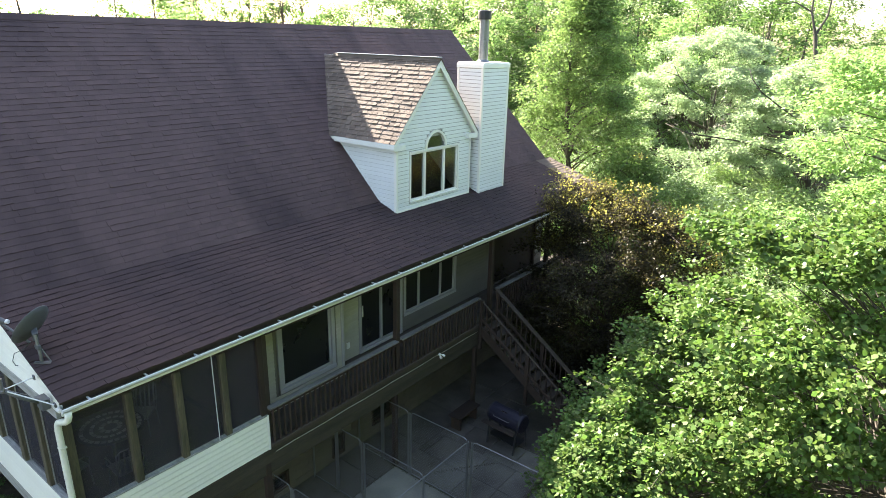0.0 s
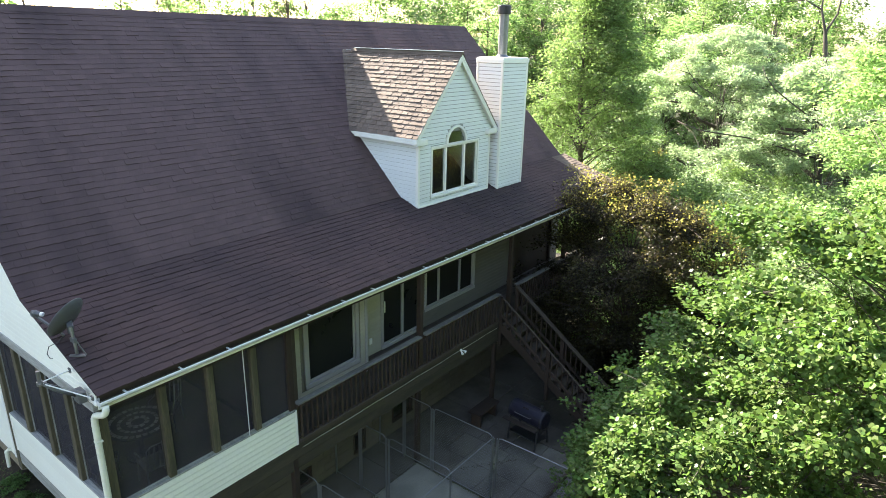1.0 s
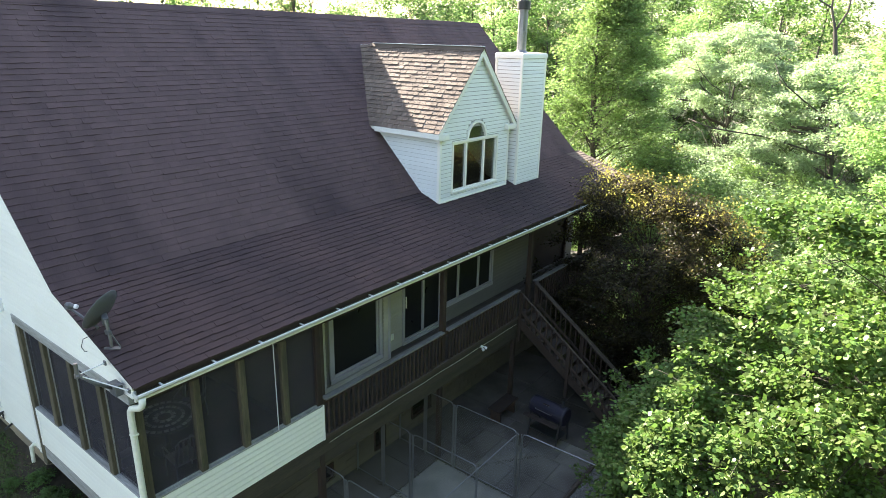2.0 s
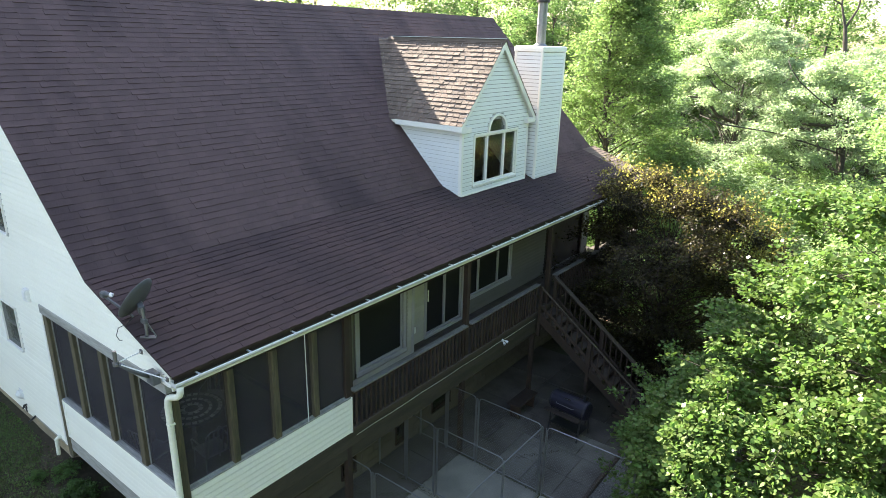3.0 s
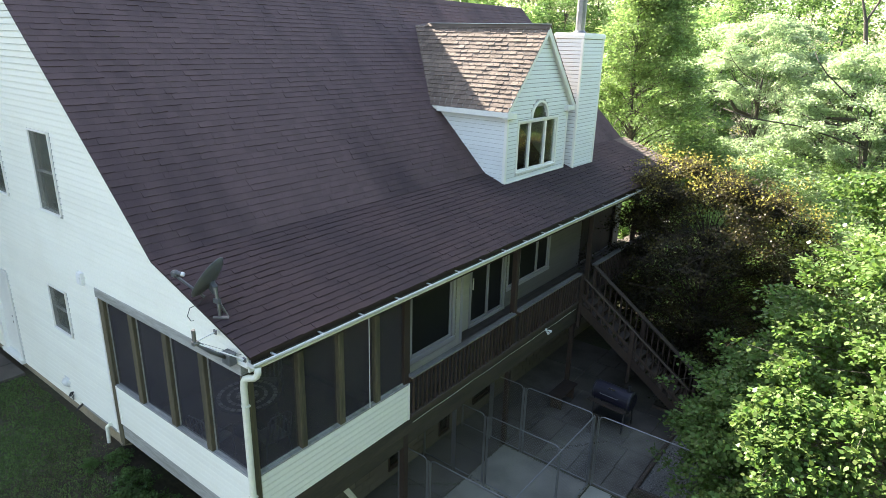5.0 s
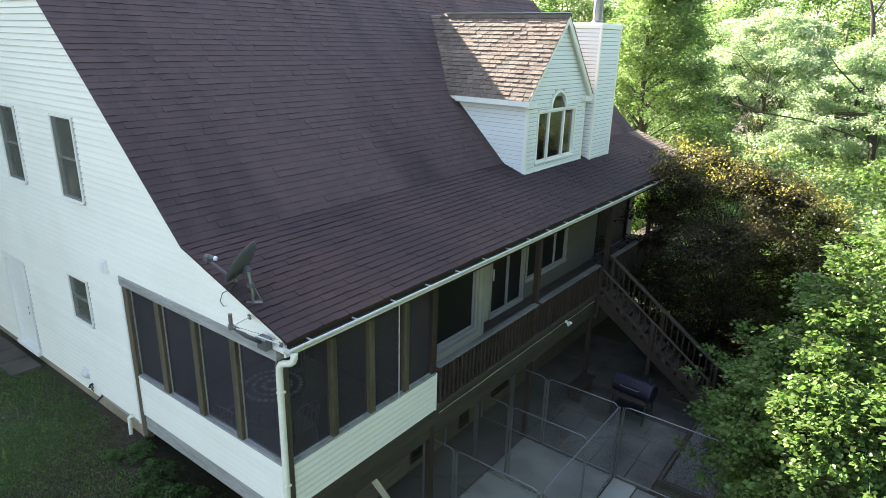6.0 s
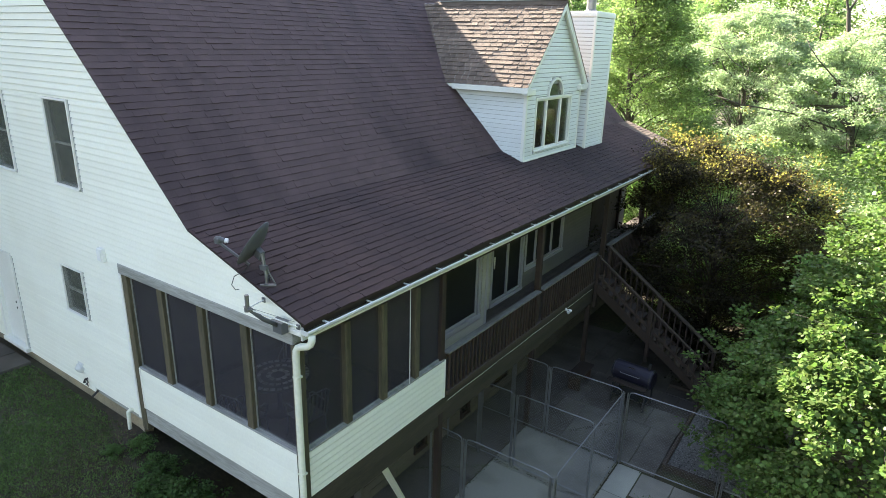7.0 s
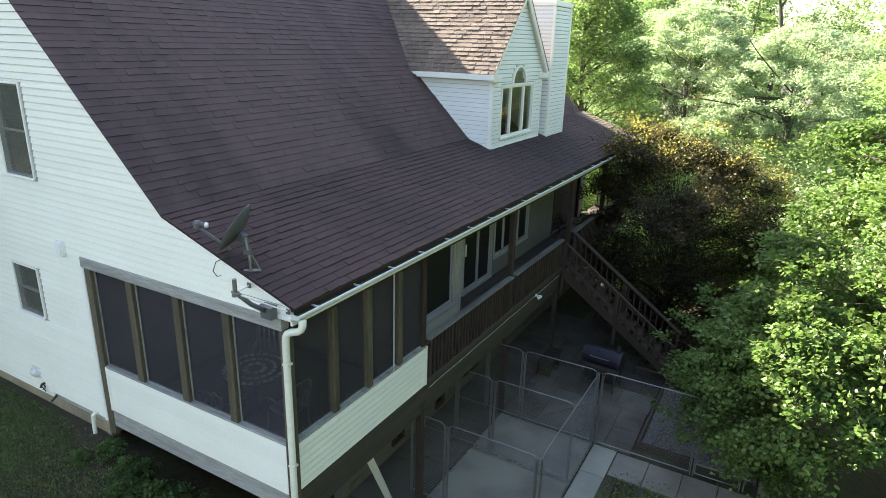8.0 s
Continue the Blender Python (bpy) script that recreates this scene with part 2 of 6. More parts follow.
# ---- mesh helpers ----
class Geo:
    """Collects plain shapes; part() turns them into one mesh."""

    def __init__(self, m=None):
        self.v, self.f, self.m = [], [], m or Matrix()

    def add(self, pts, faces):
        k = len(self.v)
        self.v += [tuple(self.m @ Vector(p)) for p in pts]
        self.f += [tuple(i + k for i in f) for f in faces]
        return self

    def box(self, a, b, ch=0.0):
        """Box between two corners; ch: width of the chamfer on all edges."""
        lo = [min(p, q) for p, q in zip(a, b)]
        hi = [max(p, q) for p, q in zip(a, b)]
        if not ch:
            pts = [(x, y, z) for x in (lo[0], hi[0]) for y in (lo[1], hi[1]) for z in (lo[2], hi[2])]
            return self.add(pts, [(0, 1, 3, 2), (4, 6, 7, 5), (0, 4, 5, 1), (2, 3, 7, 6), (0, 2, 6, 4), (1, 5, 7, 3)])
        ch = min(ch, 0.45 * min(h - l for l, h in zip(lo, hi)))
        bm = bmesh.new()
        bmesh.ops.create_cube(bm, size=1)
        for v in bm.verts:
            v.co = Vector([l if c < 0 else h for c, l, h in zip(v.co, lo, hi)])
        bmesh.ops.bevel(bm, geom=bm.edges[:], offset=ch, segments=1, affect="EDGES")
        bm.verts.index_update()
        self.add([v.co[:] for v in bm.verts], [tuple(v.index for v in f.verts) for f in bm.faces])
        bm.free()
        return self

    def bar(self, p, q, w, h, up=(0, 0, 1), ch=0.0):
        """A straight bar of section w x h from p to q."""
        p, q = Vector(p), Vector(q)
        d = q - p
        y = d.normalized()
        x = y.cross(Vector(up)).normalized()
        z = x.cross(y)
        r = Matrix((x, y, z)).transposed().to_4x4()
        old = self.m
        self.m = old @ Matrix.Translation(p) @ r
        self.box((-w / 2, 0, -h / 2), (w / 2, d.length, h / 2), ch)
        self.m = old
        return self

    def tube(self, pts, r, n=8, closed=True):
        """A round tube along points; r: radius or one for each point."""
        pts = [Vector(p) for p in pts]
        rs = r if isinstance(r, (list, tuple)) else [r] * len(pts)
        rings = []
        for i, p in enumerate(pts):
            d = (pts[min(i + 1, len(pts) - 1)] - pts[max(i - 1, 0)]).normalized()
            a = d.orthogonal().normalized() if i == 0 else (rings[-1][1] - d * rings[-1][1].dot(d)).normalized()
            rings.append((p, a, d.cross(a), rs[i]))
        v = [p + (a * math.cos(2 * math.pi * k / n) + b * math.sin(2 * math.pi * k / n)) * rr for p, a, b, rr in rings for k in range(n)]
        f = [(i * n + k, i * n + (k + 1) % n, (i + 1) * n + (k + 1) % n, (i + 1) * n + k) for i in range(len(pts) - 1) for k in range(n)]
        if closed:
            f += [tuple(range(n - 1, -1, -1)), tuple((len(pts) - 1) * n + k for k in range(n))]
        return self.add(v, f)

    def lathe(self, prof, n=24):
        """Turned body round local z from (radius, z) pairs."""
        v = [(r * math.cos(2 * math.pi * k / n), r * math.sin(2 * math.pi * k / n), z) for r, z in prof for k in range(n)]
        f = [(i * n + k, i * n + (k + 1) % n, (i + 1) * n + (k + 1) % n, (i + 1) * n + k) for i in range(len(prof) - 1) for k in range(n)]
        return self.add(v, f)

    def prism(self, poly, a, b, axis="y"):
        """A polygon pushed from a to b along an axis; the polygon's pairs are the other two, in order."""
        def at(p, t):
            return {"x": (t, p[0], p[1]), "y": (p[0], t, p[1]), "z": (p[0], p[1], t)}[axis]
        n = len(poly)
        return self.add([at(p, a) for p in poly] + [at(p, b) for p in poly],
                        [tuple(range(n)), tuple(range(2 * n - 1, n - 1, -1))] + [(i, i + n, (i + 1) % n + n, (i + 1) % n) for i in range(n)])


def raw_mesh(name, v, f, mat, smooth=False):
    me = bpy.data.meshes.new(name)
    me.from_pydata(v, [], f)
    me.materials.append(mat)
    bm = bmesh.new()
    bm.from_mesh(me)
    bmesh.ops.recalc_face_normals(bm, faces=bm.faces[:])
    bm.to_mesh(me)
    bm.free()
    if smooth:
        me.shade_smooth()
    me.update()
    return me


def hold(ob, parent):
    """Parents ob, which stays where it is in the world."""
    ob.parent = parent
    ob.matrix_parent_inverse = parent.matrix_basis.inverted() if parent.parent is None else Matrix()
    return ob


def part(name, geo, mat, parent=None, label="", smooth=False, kind=""):
    """One mesh object from collected shapes, under a thing or a part. Parts carry world places."""
    ob = new(name, raw_mesh(name, geo.v, geo.f, mat, smooth))
    if parent:
        hold(ob, parent)
    return tagged(ob, label=label, kind=kind)


def thing(name, at, label, category, group="", kind=""):
    """An empty at a thing's base."""
    ob = new(name)
    ob.empty_display_size = 0.2
    ob.matrix_basis = Matrix.Translation(at)
    return tagged(ob, label, category, group, kind)


def flat(name, geo, mat, label, category="", kind="structure", smooth=False):
    """A top-level mesh."""
    return tagged(part(name, geo, mat, None, smooth=smooth), label, category, "", kind)


def wall_frame(origin, u, w):
    """Local axes on a wall: u along it, v up, w out of it."""
    u, w = Vector(u), Vector(w)
    m = Matrix((u, (0, 0, 1), w)).transposed().to_4x4()
    return Matrix.Translation(origin) @ m


# ---- ground ----
def smooth(t):
    t = min(max(t, 0.0), 1.0)
    return t * t * (3 - 2 * t)


def ground_height(x, y):
    """The lawn lies high beside the gable and falls to the patio."""
    fall = 1 - smooth((x + 13.4) / 4.6)
    porch = 1 - smooth((y - 2.9) / 2.4) * smooth((x + 20.5) / 0.8)
    h = 2.12 * fall * porch * (1 - smooth((y - 22) / 8))
    flat_part = smooth((abs(x + 7) - 5.5) / 3) if 4 < y < 16 else 1.0
    return h + 0.15 + 0.05 * flat_part * noise.noise((x * 0.3, y * 0.3, 0)) - 1.2 * smooth((y - 20) / 12) * smooth((x + 13) / 4)


def build_ground():
    xs = [-600, -200, -90, -60, -45, -36, -30] + [-26 + 0.75 * i for i in range(48)] + [14, 20, 30, 45, 70, 120, 250, 600]
    ys = [-600, -200, -80, -40, -25, -16] + [-10 + 0.75 * i for i in range(48)] + [30, 36, 45, 60, 90, 150, 300, 600]
    g = Geo()
    n = len(ys)
    g.v = [(x, y, ground_height(x, y)) for x in xs for y in ys]
    g.f = [(i * n + j, (i + 1) * n + j, (i + 1) * n + j + 1, i * n + j + 1) for i in range(len(xs) - 1) for j in range(n - 1)]
    return flat("ground", g, SOIL, "brown leaf-strewn soil and sparse grass under the trees", "ground", smooth=True)


build_ground()

# ---- the house: roof lines ----
EAVE_X, EAVE_Z, KINK_X, KINK_Z, RIDGE_X, RIDGE_Z = -8.74, 5.685, -11.0, 6.47, -15.51, 10.85
NEAR_Y, FAR_Y, HIP = 2.698, 20.4, 0.3
BACK_X, BACK_Z = -20.6, 5.4
END_Y = 19.1
GABLE_Y, FRONT_X, BAY_X, RAIL_X, DECK_Z = 2.74, -10.2, -9.75, -8.92, 2.97


def roof_z(x):
    if x > KINK_X:
        return EAVE_Z + (EAVE_X - x) * (KINK_Z - EAVE_Z) / (EAVE_X - KINK_X)
    if x > RIDGE_X:
        return KINK_Z + (KINK_X - x) * (RIDGE_Z - KINK_Z) / (KINK_X - RIDGE_X)
    return RIDGE_Z - (RIDGE_X - x) * (RIDGE_Z - BACK_Z) / (RIDGE_X - BACK_X)


house = thing("house", (-15, 11, 0), "white vinyl-sided house with a steep brown shingle roof and a dormer", "house")


def wall_panel(name, m, breaks, low, top, openings, thick, mat, parent, label=""):
    """A wall of true thickness in strips, with its openings cut through; low and top give its edges along u."""
    us = sorted({*breaks, *(o[0] for o in openings), *(o[1] for o in openings)})
    us = [u for u in us if breaks[0] <= u <= breaks[-1]]
    g = Geo(m)
    for a, b in zip(us, us[1:]):
        mid = (a + b) / 2
        cuts = sorted((o[2], o[3]) for o in openings if o[0] < mid < o[1])
        lows = [(low(a + 1e-4), low(b - 1e-4))] + [(c[1], c[1]) for c in cuts]
        tops = [(c[0], c[0]) for c in cuts] + [(top(a + 1e-4), top(b - 1e-4))]
        for (la, lb), (ta, tb) in zip(lows, tops):
            if ta - la > 0.005 or tb - lb > 0.005:
                g.prism([(a, la), (b, lb), (b, tb), (a, ta)], -thick, 0, "z")
    wall = part(name, g, mat, parent, label)
    bm = bmesh.new()
    bm.from_mesh(wall.data)
    bmesh.ops.remove_doubles(bm, verts=bm.verts[:], dist=0.001)
    bm.to_mesh(wall.data)
    bm.free()
    return wall


def siding(parent, m, v0, v1, left, right, openings=(), e=0.105, mat=None, gap=0.007):
    """Lapped boards, each a wedge that is thick at its lower edge."""
    n = max(1, round((v1 - v0) / e))
    e = (v1 - v0) / n
    for i in range(n):
        vb, vt = v0 + i * e, v0 + (i + 1) * e - gap
        levels = sorted({vb, vt, *(z for o in openings for z in o[2:4] if vb + 0.004 < z < vt - 0.004)})
        for a, b in zip(levels, levels[1:]):
            mid = (a + b) / 2
            u = [(left(mid), right(mid))]
            for o in openings:
                if o[2] < mid < o[3]:
                    u = [s for p, q in u for s in ((p, min(q, o[0])), (max(p, o[1]), q)) if s[1] - s[0] > 0.01]
            for p, q in u:
                pa, pb = (left(a), left(b)) if p == left(mid) else (p, p)
                qa, qb = (right(a), right(b)) if q == right(mid) else (q, q)
                wa, wb = ((0.030 - 0.026 * (t - vb) / e if gap < 0.01 else 0.020 - 0.010 * (t - vb) / e) for t in (a, b))
                f = 0.72
                pm, qm, vm, wm = pa + (pb - pa) * f, qa + (qb - qa) * f, a + (b - a) * f, wa + (wb - wa) * 0.4
                g = Geo(m).add([(pa, a, 0), (qa, a, 0), (qb, b, 0), (pb, b, 0), (pa, a, wa), (qa, a, wa), (qm, vm, wm), (pm, vm, wm), (qb, b, wb), (pb, b, wb)],
                               [(0, 3, 2, 1), (4, 5, 6, 7), (7, 6, 8, 9), (0, 1, 5, 4), (2, 3, 9, 8), (1, 2, 8, 6, 5), (0, 4, 7, 9, 3)])
                part("siding_board", g, mat or SIDING, parent)


def window(name, m, u0, u1, v0, v1, posts=(), bars=(), parent=None, casing=0.07, label="", frame_mat=None, arch=None, sash=0.035, deep=0.06):
    """A framed window in an opening: casing proud of the wall, mullions, sill and one pane for each light."""
    fm = frame_mat or TRIM
    g = Geo(m)
    for a, b in (((u0 - casing, v0 - casing), (u0, v1 + casing)), ((u1, v0 - casing), (u1 + casing, v1 + casing)), ((u0, v1), (u1, v1 + casing))):
        g.box((a[0], a[1], -deep), (b[0], b[1], 0.03), 0.006)
    for a, b in (((u0, v0), (u0 + sash, v1)), ((u1 - sash, v0), (u1, v1)), ((u0 + sash, v0), (u1 - sash, v0 + sash)), ((u0 + sash, v1 - sash), (u1 - sash, v1))):
        g.box((*a, -deep), (*b, -0.005))
    win = part(name, g, fm, parent, label)
    part("sill", Geo(m).box((u0 - casing, v0 - casing, -deep), (u1 + casing, v0, 0.05), 0.008), fm, win)
    us = [u0 + sash, *posts, u1 - sash]
    vs = [v0 + sash, *bars, v1 - sash]
    for p in posts:
        part("mullion", Geo(m).box((p - 0.035, v0 + sash, -deep), (p + 0.035, v1 - sash, 0.012), 0.005), fm, win)
    for b in bars:
        part("meeting_rail", Geo(m).box((u0 + sash, b - 0.016, -deep), (u1 - sash, b + 0.016, -0.02)), fm, win)
    for a, b in zip(us, us[1:]):
        for c, d in zip(vs, vs[1:]):
            pane = part("pane", Geo(m).box((a + 0.002, c + 0.002, -deep + 0.012), (b - 0.002, d - 0.002, -deep + 0.018)), GLASS, win)
            pane.visible_shadow = False
    return win


# gable end beside the lawn
GABLE = wall_frame((0, GABLE_Y, 0), (1, 0, 0), (0, -1, 0))
gable_holes = [(-14.80, -14.02, 6.58, 8.00), (-17.18, -16.40, 6.58, 8.00), (-15.20, -14.48, 4.09, 4.97), (-18.45, -17.52, 2.50, 4.62)]


def gable_low(u):
    return 5.48 if u > -13.05 else 2.49


gable_wall = wall_panel("gable_wall", GABLE, [-20.3, RIDGE_X, -13.05, -11.0, -8.75], gable_low, lambda u: roof_z(u) - 0.135, gable_holes, 0.16, LAP_SHADE, house)


def rake_left(v):
    return max(-20.3, RIDGE_X - (RIDGE_Z - 0.03 - v) * (RIDGE_X - BACK_X) / (RIDGE_Z - BACK_Z))


def rake_right(v):
    if v > KINK_Z - 0.03:
        return KINK_X - (v + 0.03 - KINK_Z) * (KINK_X - RIDGE_X) / (RIDGE_Z - KINK_Z)
    return EAVE_X - (v + 0.03 - EAVE_Z) * (EAVE_X - KINK_X) / (KINK_Z - EAVE_Z)


gable_cased = [(a - 0.04, b + (0.12 if b > -17.4 else 0.17), c - 0.04, d + 0.04) for a, b, c, d in gable_holes]
siding(gable_wall, GABLE, 2.595, 5.48, lambda v: -20.3, lambda v: -13.10, gable_cased + [(-16.2, -13.0, 2.4, 2.55)], gap=0.006)
siding(gable_wall, GABLE, 2.49, 2.595, lambda v: -20.3, lambda v: -14.65, gable_cased, gap=0.006)
siding(gable_wall, GABLE, 5.48, 10.79, rake_left, lambda v: min(rake_right(v), -8.78), gable_cased, gap=0.006)
for spot in gable_holes[:3]:
    mid = (spot[2] + spot[3]) / 2
    win = window("window", GABLE, *spot, bars=(mid,), parent=house, casing=0.035, label="double-hung window in a slim white frame with its blind drawn", sash=0.025, deep=0.07)
    part("blind", Geo(GABLE).box((spot[0] + 0.01, spot[2] + 0.01, -0.13), (spot[1] - 0.01, spot[3] - 0.01, -0.12)), BLIND, win, "grey-green blind drawn behind the glass")
    part("window_screen", Geo(GABLE).box((spot[0] + 0.002, spot[2] + 0.002, 0.0), (spot[1] - 0.002, spot[3] - 0.002, 0.004)), GREY_SCREEN, win)
d0, d1, d2, d3 = gable_holes[3]
gable_door = part("door", Geo(GABLE).box((d0 + 0.05, d2 + 0.04, -0.09), (d1 - 0.05, d3 - 0.05, -0.04), 0.006), TRIM, house, "plain white entry door, shut")
part("door_frame", Geo(GABLE).box((d0 - 0.08, d2, -0.1), (d0 + 0.045, d3 + 0.08, 0.035), 0.006).box((d1 - 0.045, d2, -0.1), (d1 + 0.08, d3 + 0.08, 0.035), 0.006)
     .box((d0 + 0.045, d3 - 0.045, -0.1), (d1 - 0.045, d3 + 0.08, 0.035), 0.006), TRIM, gable_door)
part("threshold", Geo(GABLE).box((d0 - 0.1, d2 - 0.06, -0.1), (d1 + 0.1, d2 + 0.03, 0.09), 0.008), TRIM, gable_door)
for v in (3.42, 3.56):
    part("knob", Geo(GABLE @ Matrix.Translation((d1 - 0.13, v, -0.04))).lathe([(0.0, 0.06), (0.028, 0.055), (0.03, 0.03), (0.012, 0.02), (0.012, 0.0)], 12), BLACK, gable_door, smooth=True)
# foundation, stepping with the grade
part("foundation", Geo(GABLE).box((-20.3, 1.4, -0.2), (-16.2, 2.485, -0.03), 0.01).box((-16.198, 1.4, -0.2), (-14.66, 2.50, -0.025), 0.01)
     .box((-14.658, 1.2, -0.2), (-13.12, 2.59, -0.015), 0.01), FOUNDATION, house, "tan concrete foundation with earth stains")
# trims: drip edges and corner strips
for a, b in (((KINK_X, KINK_Z), (RIDGE_X, RIDGE_Z)), ((EAVE_X - 0.02, EAVE_Z), (KINK_X, KINK_Z)), ((BACK_X, BACK_Z), (RIDGE_X, RIDGE_Z))):
    part("rake_edge", Geo(GABLE).prism([(a[0], a[1] - 0.028), (b[0], b[1] - 0.028), (b[0], b[1] - 0.001), (a[0], a[1] - 0.001)], -0.008, 0.036, "z"), DARK_WOOD, house, "thin dark drip edge")
part("corner_strip", Geo(GABLE).box((-13.13, 2.56, 0.0), (-13.06, 5.3, 0.035), 0.006), TRIM, house)
part("eave_return", Geo(GABLE).box((-9.35, 5.49, -0.12), (-8.75, 5.55, 0.06), 0.01), TRIM, house, "boxed white eave end")

# far gable, back wall and inner floors close the house
part("far_gable_wall", Geo().prism([(-20.3, 5.5), (-11.2, 5.5), (KINK_X, KINK_Z - 0.15), (RIDGE_X, RIDGE_Z - 0.15)], FAR_Y - 0.3, FAR_Y - 0.1), SIDING, house)
part("far_wall", Geo().box((-20.3, END_Y - 0.2, 0.0), (FRONT_X - 0.165, END_Y, 5.36)), SIDING, house)
part("far_soffit", Geo().box((-19.0, END_Y, 5.37), (FRONT_X, FAR_Y + HIP - 0.1, 5.41)), DARK_WOOD, house)
part("back_wall", Geo().box((-20.3, GABLE_Y + 0.17, 1.0), (-20.1, END_Y - 0.21, 5.5)), SIDING, house)
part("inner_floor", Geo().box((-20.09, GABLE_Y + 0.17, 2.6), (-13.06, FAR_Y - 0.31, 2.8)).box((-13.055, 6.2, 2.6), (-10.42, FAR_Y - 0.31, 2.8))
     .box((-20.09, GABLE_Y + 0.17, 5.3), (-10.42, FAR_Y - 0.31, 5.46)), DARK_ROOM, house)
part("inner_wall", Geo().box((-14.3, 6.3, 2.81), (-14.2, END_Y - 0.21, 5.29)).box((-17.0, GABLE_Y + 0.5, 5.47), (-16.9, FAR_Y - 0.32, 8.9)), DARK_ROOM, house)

# porch front: the wall behind the deck, with its bay standing forward
FRONT = wall_frame((FRONT_X, 0, 0), (0, 1, 0), (1, 0, 0))
BAY = wall_frame((BAY_X, 0, 0), (0, 1, 0), (1, 0, 0))
front_holes = [(9.98, 11.45, 3.04, 5.05), (11.68, 13.84, 3.50, 4.95), (16.05, 18.5, 3.0, 5.1)]
bay_hole = (7.20, 8.60, 3.40, 5.02)
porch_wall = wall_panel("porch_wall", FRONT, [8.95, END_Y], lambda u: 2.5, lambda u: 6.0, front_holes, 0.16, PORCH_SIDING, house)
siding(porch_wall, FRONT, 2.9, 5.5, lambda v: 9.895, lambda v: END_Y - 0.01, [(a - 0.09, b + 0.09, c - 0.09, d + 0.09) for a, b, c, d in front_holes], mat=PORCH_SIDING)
siding(porch_wall, FRONT, 2.9, 5.5, lambda v: 8.98, lambda v: 9.885, mat=SHADED_SIDING)
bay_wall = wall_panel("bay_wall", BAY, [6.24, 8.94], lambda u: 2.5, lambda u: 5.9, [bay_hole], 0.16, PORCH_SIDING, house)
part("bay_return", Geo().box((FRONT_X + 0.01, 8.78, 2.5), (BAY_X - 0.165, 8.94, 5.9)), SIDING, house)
siding(bay_wall, BAY, 2.9, 5.5, lambda v: 6.26, lambda v: 8.93, [(bay_hole[0] - 0.2, bay_hole[1] + 0.14, bay_hole[2] - 0.14, bay_hole[3] + 0.12)], mat=SHADED_SIDING)
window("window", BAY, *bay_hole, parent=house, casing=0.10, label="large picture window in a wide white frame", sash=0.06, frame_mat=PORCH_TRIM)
# Added dark sheets blacken the porch panes from here on.
part("window_screen", Geo(BAY).box((bay_hole[0] + 0.06, bay_hole[2] + 0.06, -0.03), (bay_hole[1] - 0.06, bay_hole[3] - 0.06, -0.026)), PANE_DARKENER, house)
for a, b in ((11.72, 12.19), (12.27, 13.16), (13.24, 13.80)):
    part("window_screen", Geo(FRONT).box((a, 3.54, -0.03), (b, 4.91, -0.026)), PANE_DARKENER, house)
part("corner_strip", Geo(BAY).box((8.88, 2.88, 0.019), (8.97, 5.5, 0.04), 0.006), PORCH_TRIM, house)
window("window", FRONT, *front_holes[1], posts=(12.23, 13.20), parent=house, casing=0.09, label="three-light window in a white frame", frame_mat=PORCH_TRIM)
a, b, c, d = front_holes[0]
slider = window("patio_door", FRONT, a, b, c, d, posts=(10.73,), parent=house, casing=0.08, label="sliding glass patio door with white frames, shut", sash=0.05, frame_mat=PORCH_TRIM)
for p, q in ((a + 0.06, 10.68), (10.78, b - 0.06)):
    part("window_screen", Geo(FRONT).box((p, c + 0.06, -0.03), (q, d - 0.06, -0.026)), PANE_DARKENER, slider)
part("handle", Geo(FRONT).bar((a + 0.05, 3.95, 0.03), (a + 0.05, 4.25, 0.03), 0.03, 0.03, (1, 0, 0), 0.008), TRIM, slider)
part("threshold", Geo(FRONT).box((a - 0.1, c - 0.12, -0.1), (b + 0.1, c - 0.085, 0.1), 0.006), GREY_WOOD, slider)
part("outlet_cover", Geo(FRONT).box((9.45, 3.28, 0.019), (9.56, 3.44, 0.05), 0.008), PLASTIC, house)
a, b, c, d = front_holes[2]
side_door = part("door", Geo(FRONT).box((a, c, -0.1), (b, d, -0.04), 0.006), DARK_WOOD, house, "dark brown wooden double door, shut")
part("door_frame", Geo(FRONT).box((a - 0.1, c, -0.1), (a, d + 0.1, 0.04), 0.006).box((b, c, -0.1), (b + 0.1, d + 0.1, 0.04), 0.006).box((a, d, -0.1), (b, d + 0.1, 0.04), 0.006), DARK_WOOD, side_door)

# basement wall under the deck
BASE = wall_frame((-10.3, 0, 0), (0, 1, 0), (1, 0, 0))
base_holes = [(7.15, 7.55, 0.42, 0.78), (9.0, 9.35, 0.35, 0.85), (10.45, 11.2, 0.55, 1.0)]
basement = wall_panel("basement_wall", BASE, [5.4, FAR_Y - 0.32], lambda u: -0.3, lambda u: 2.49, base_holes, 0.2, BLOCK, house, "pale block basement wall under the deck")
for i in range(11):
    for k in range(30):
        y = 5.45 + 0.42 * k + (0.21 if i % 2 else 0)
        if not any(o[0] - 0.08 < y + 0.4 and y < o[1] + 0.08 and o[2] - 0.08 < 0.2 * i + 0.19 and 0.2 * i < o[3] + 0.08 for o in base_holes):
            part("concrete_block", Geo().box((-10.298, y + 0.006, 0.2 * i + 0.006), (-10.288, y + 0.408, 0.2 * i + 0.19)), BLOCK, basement)
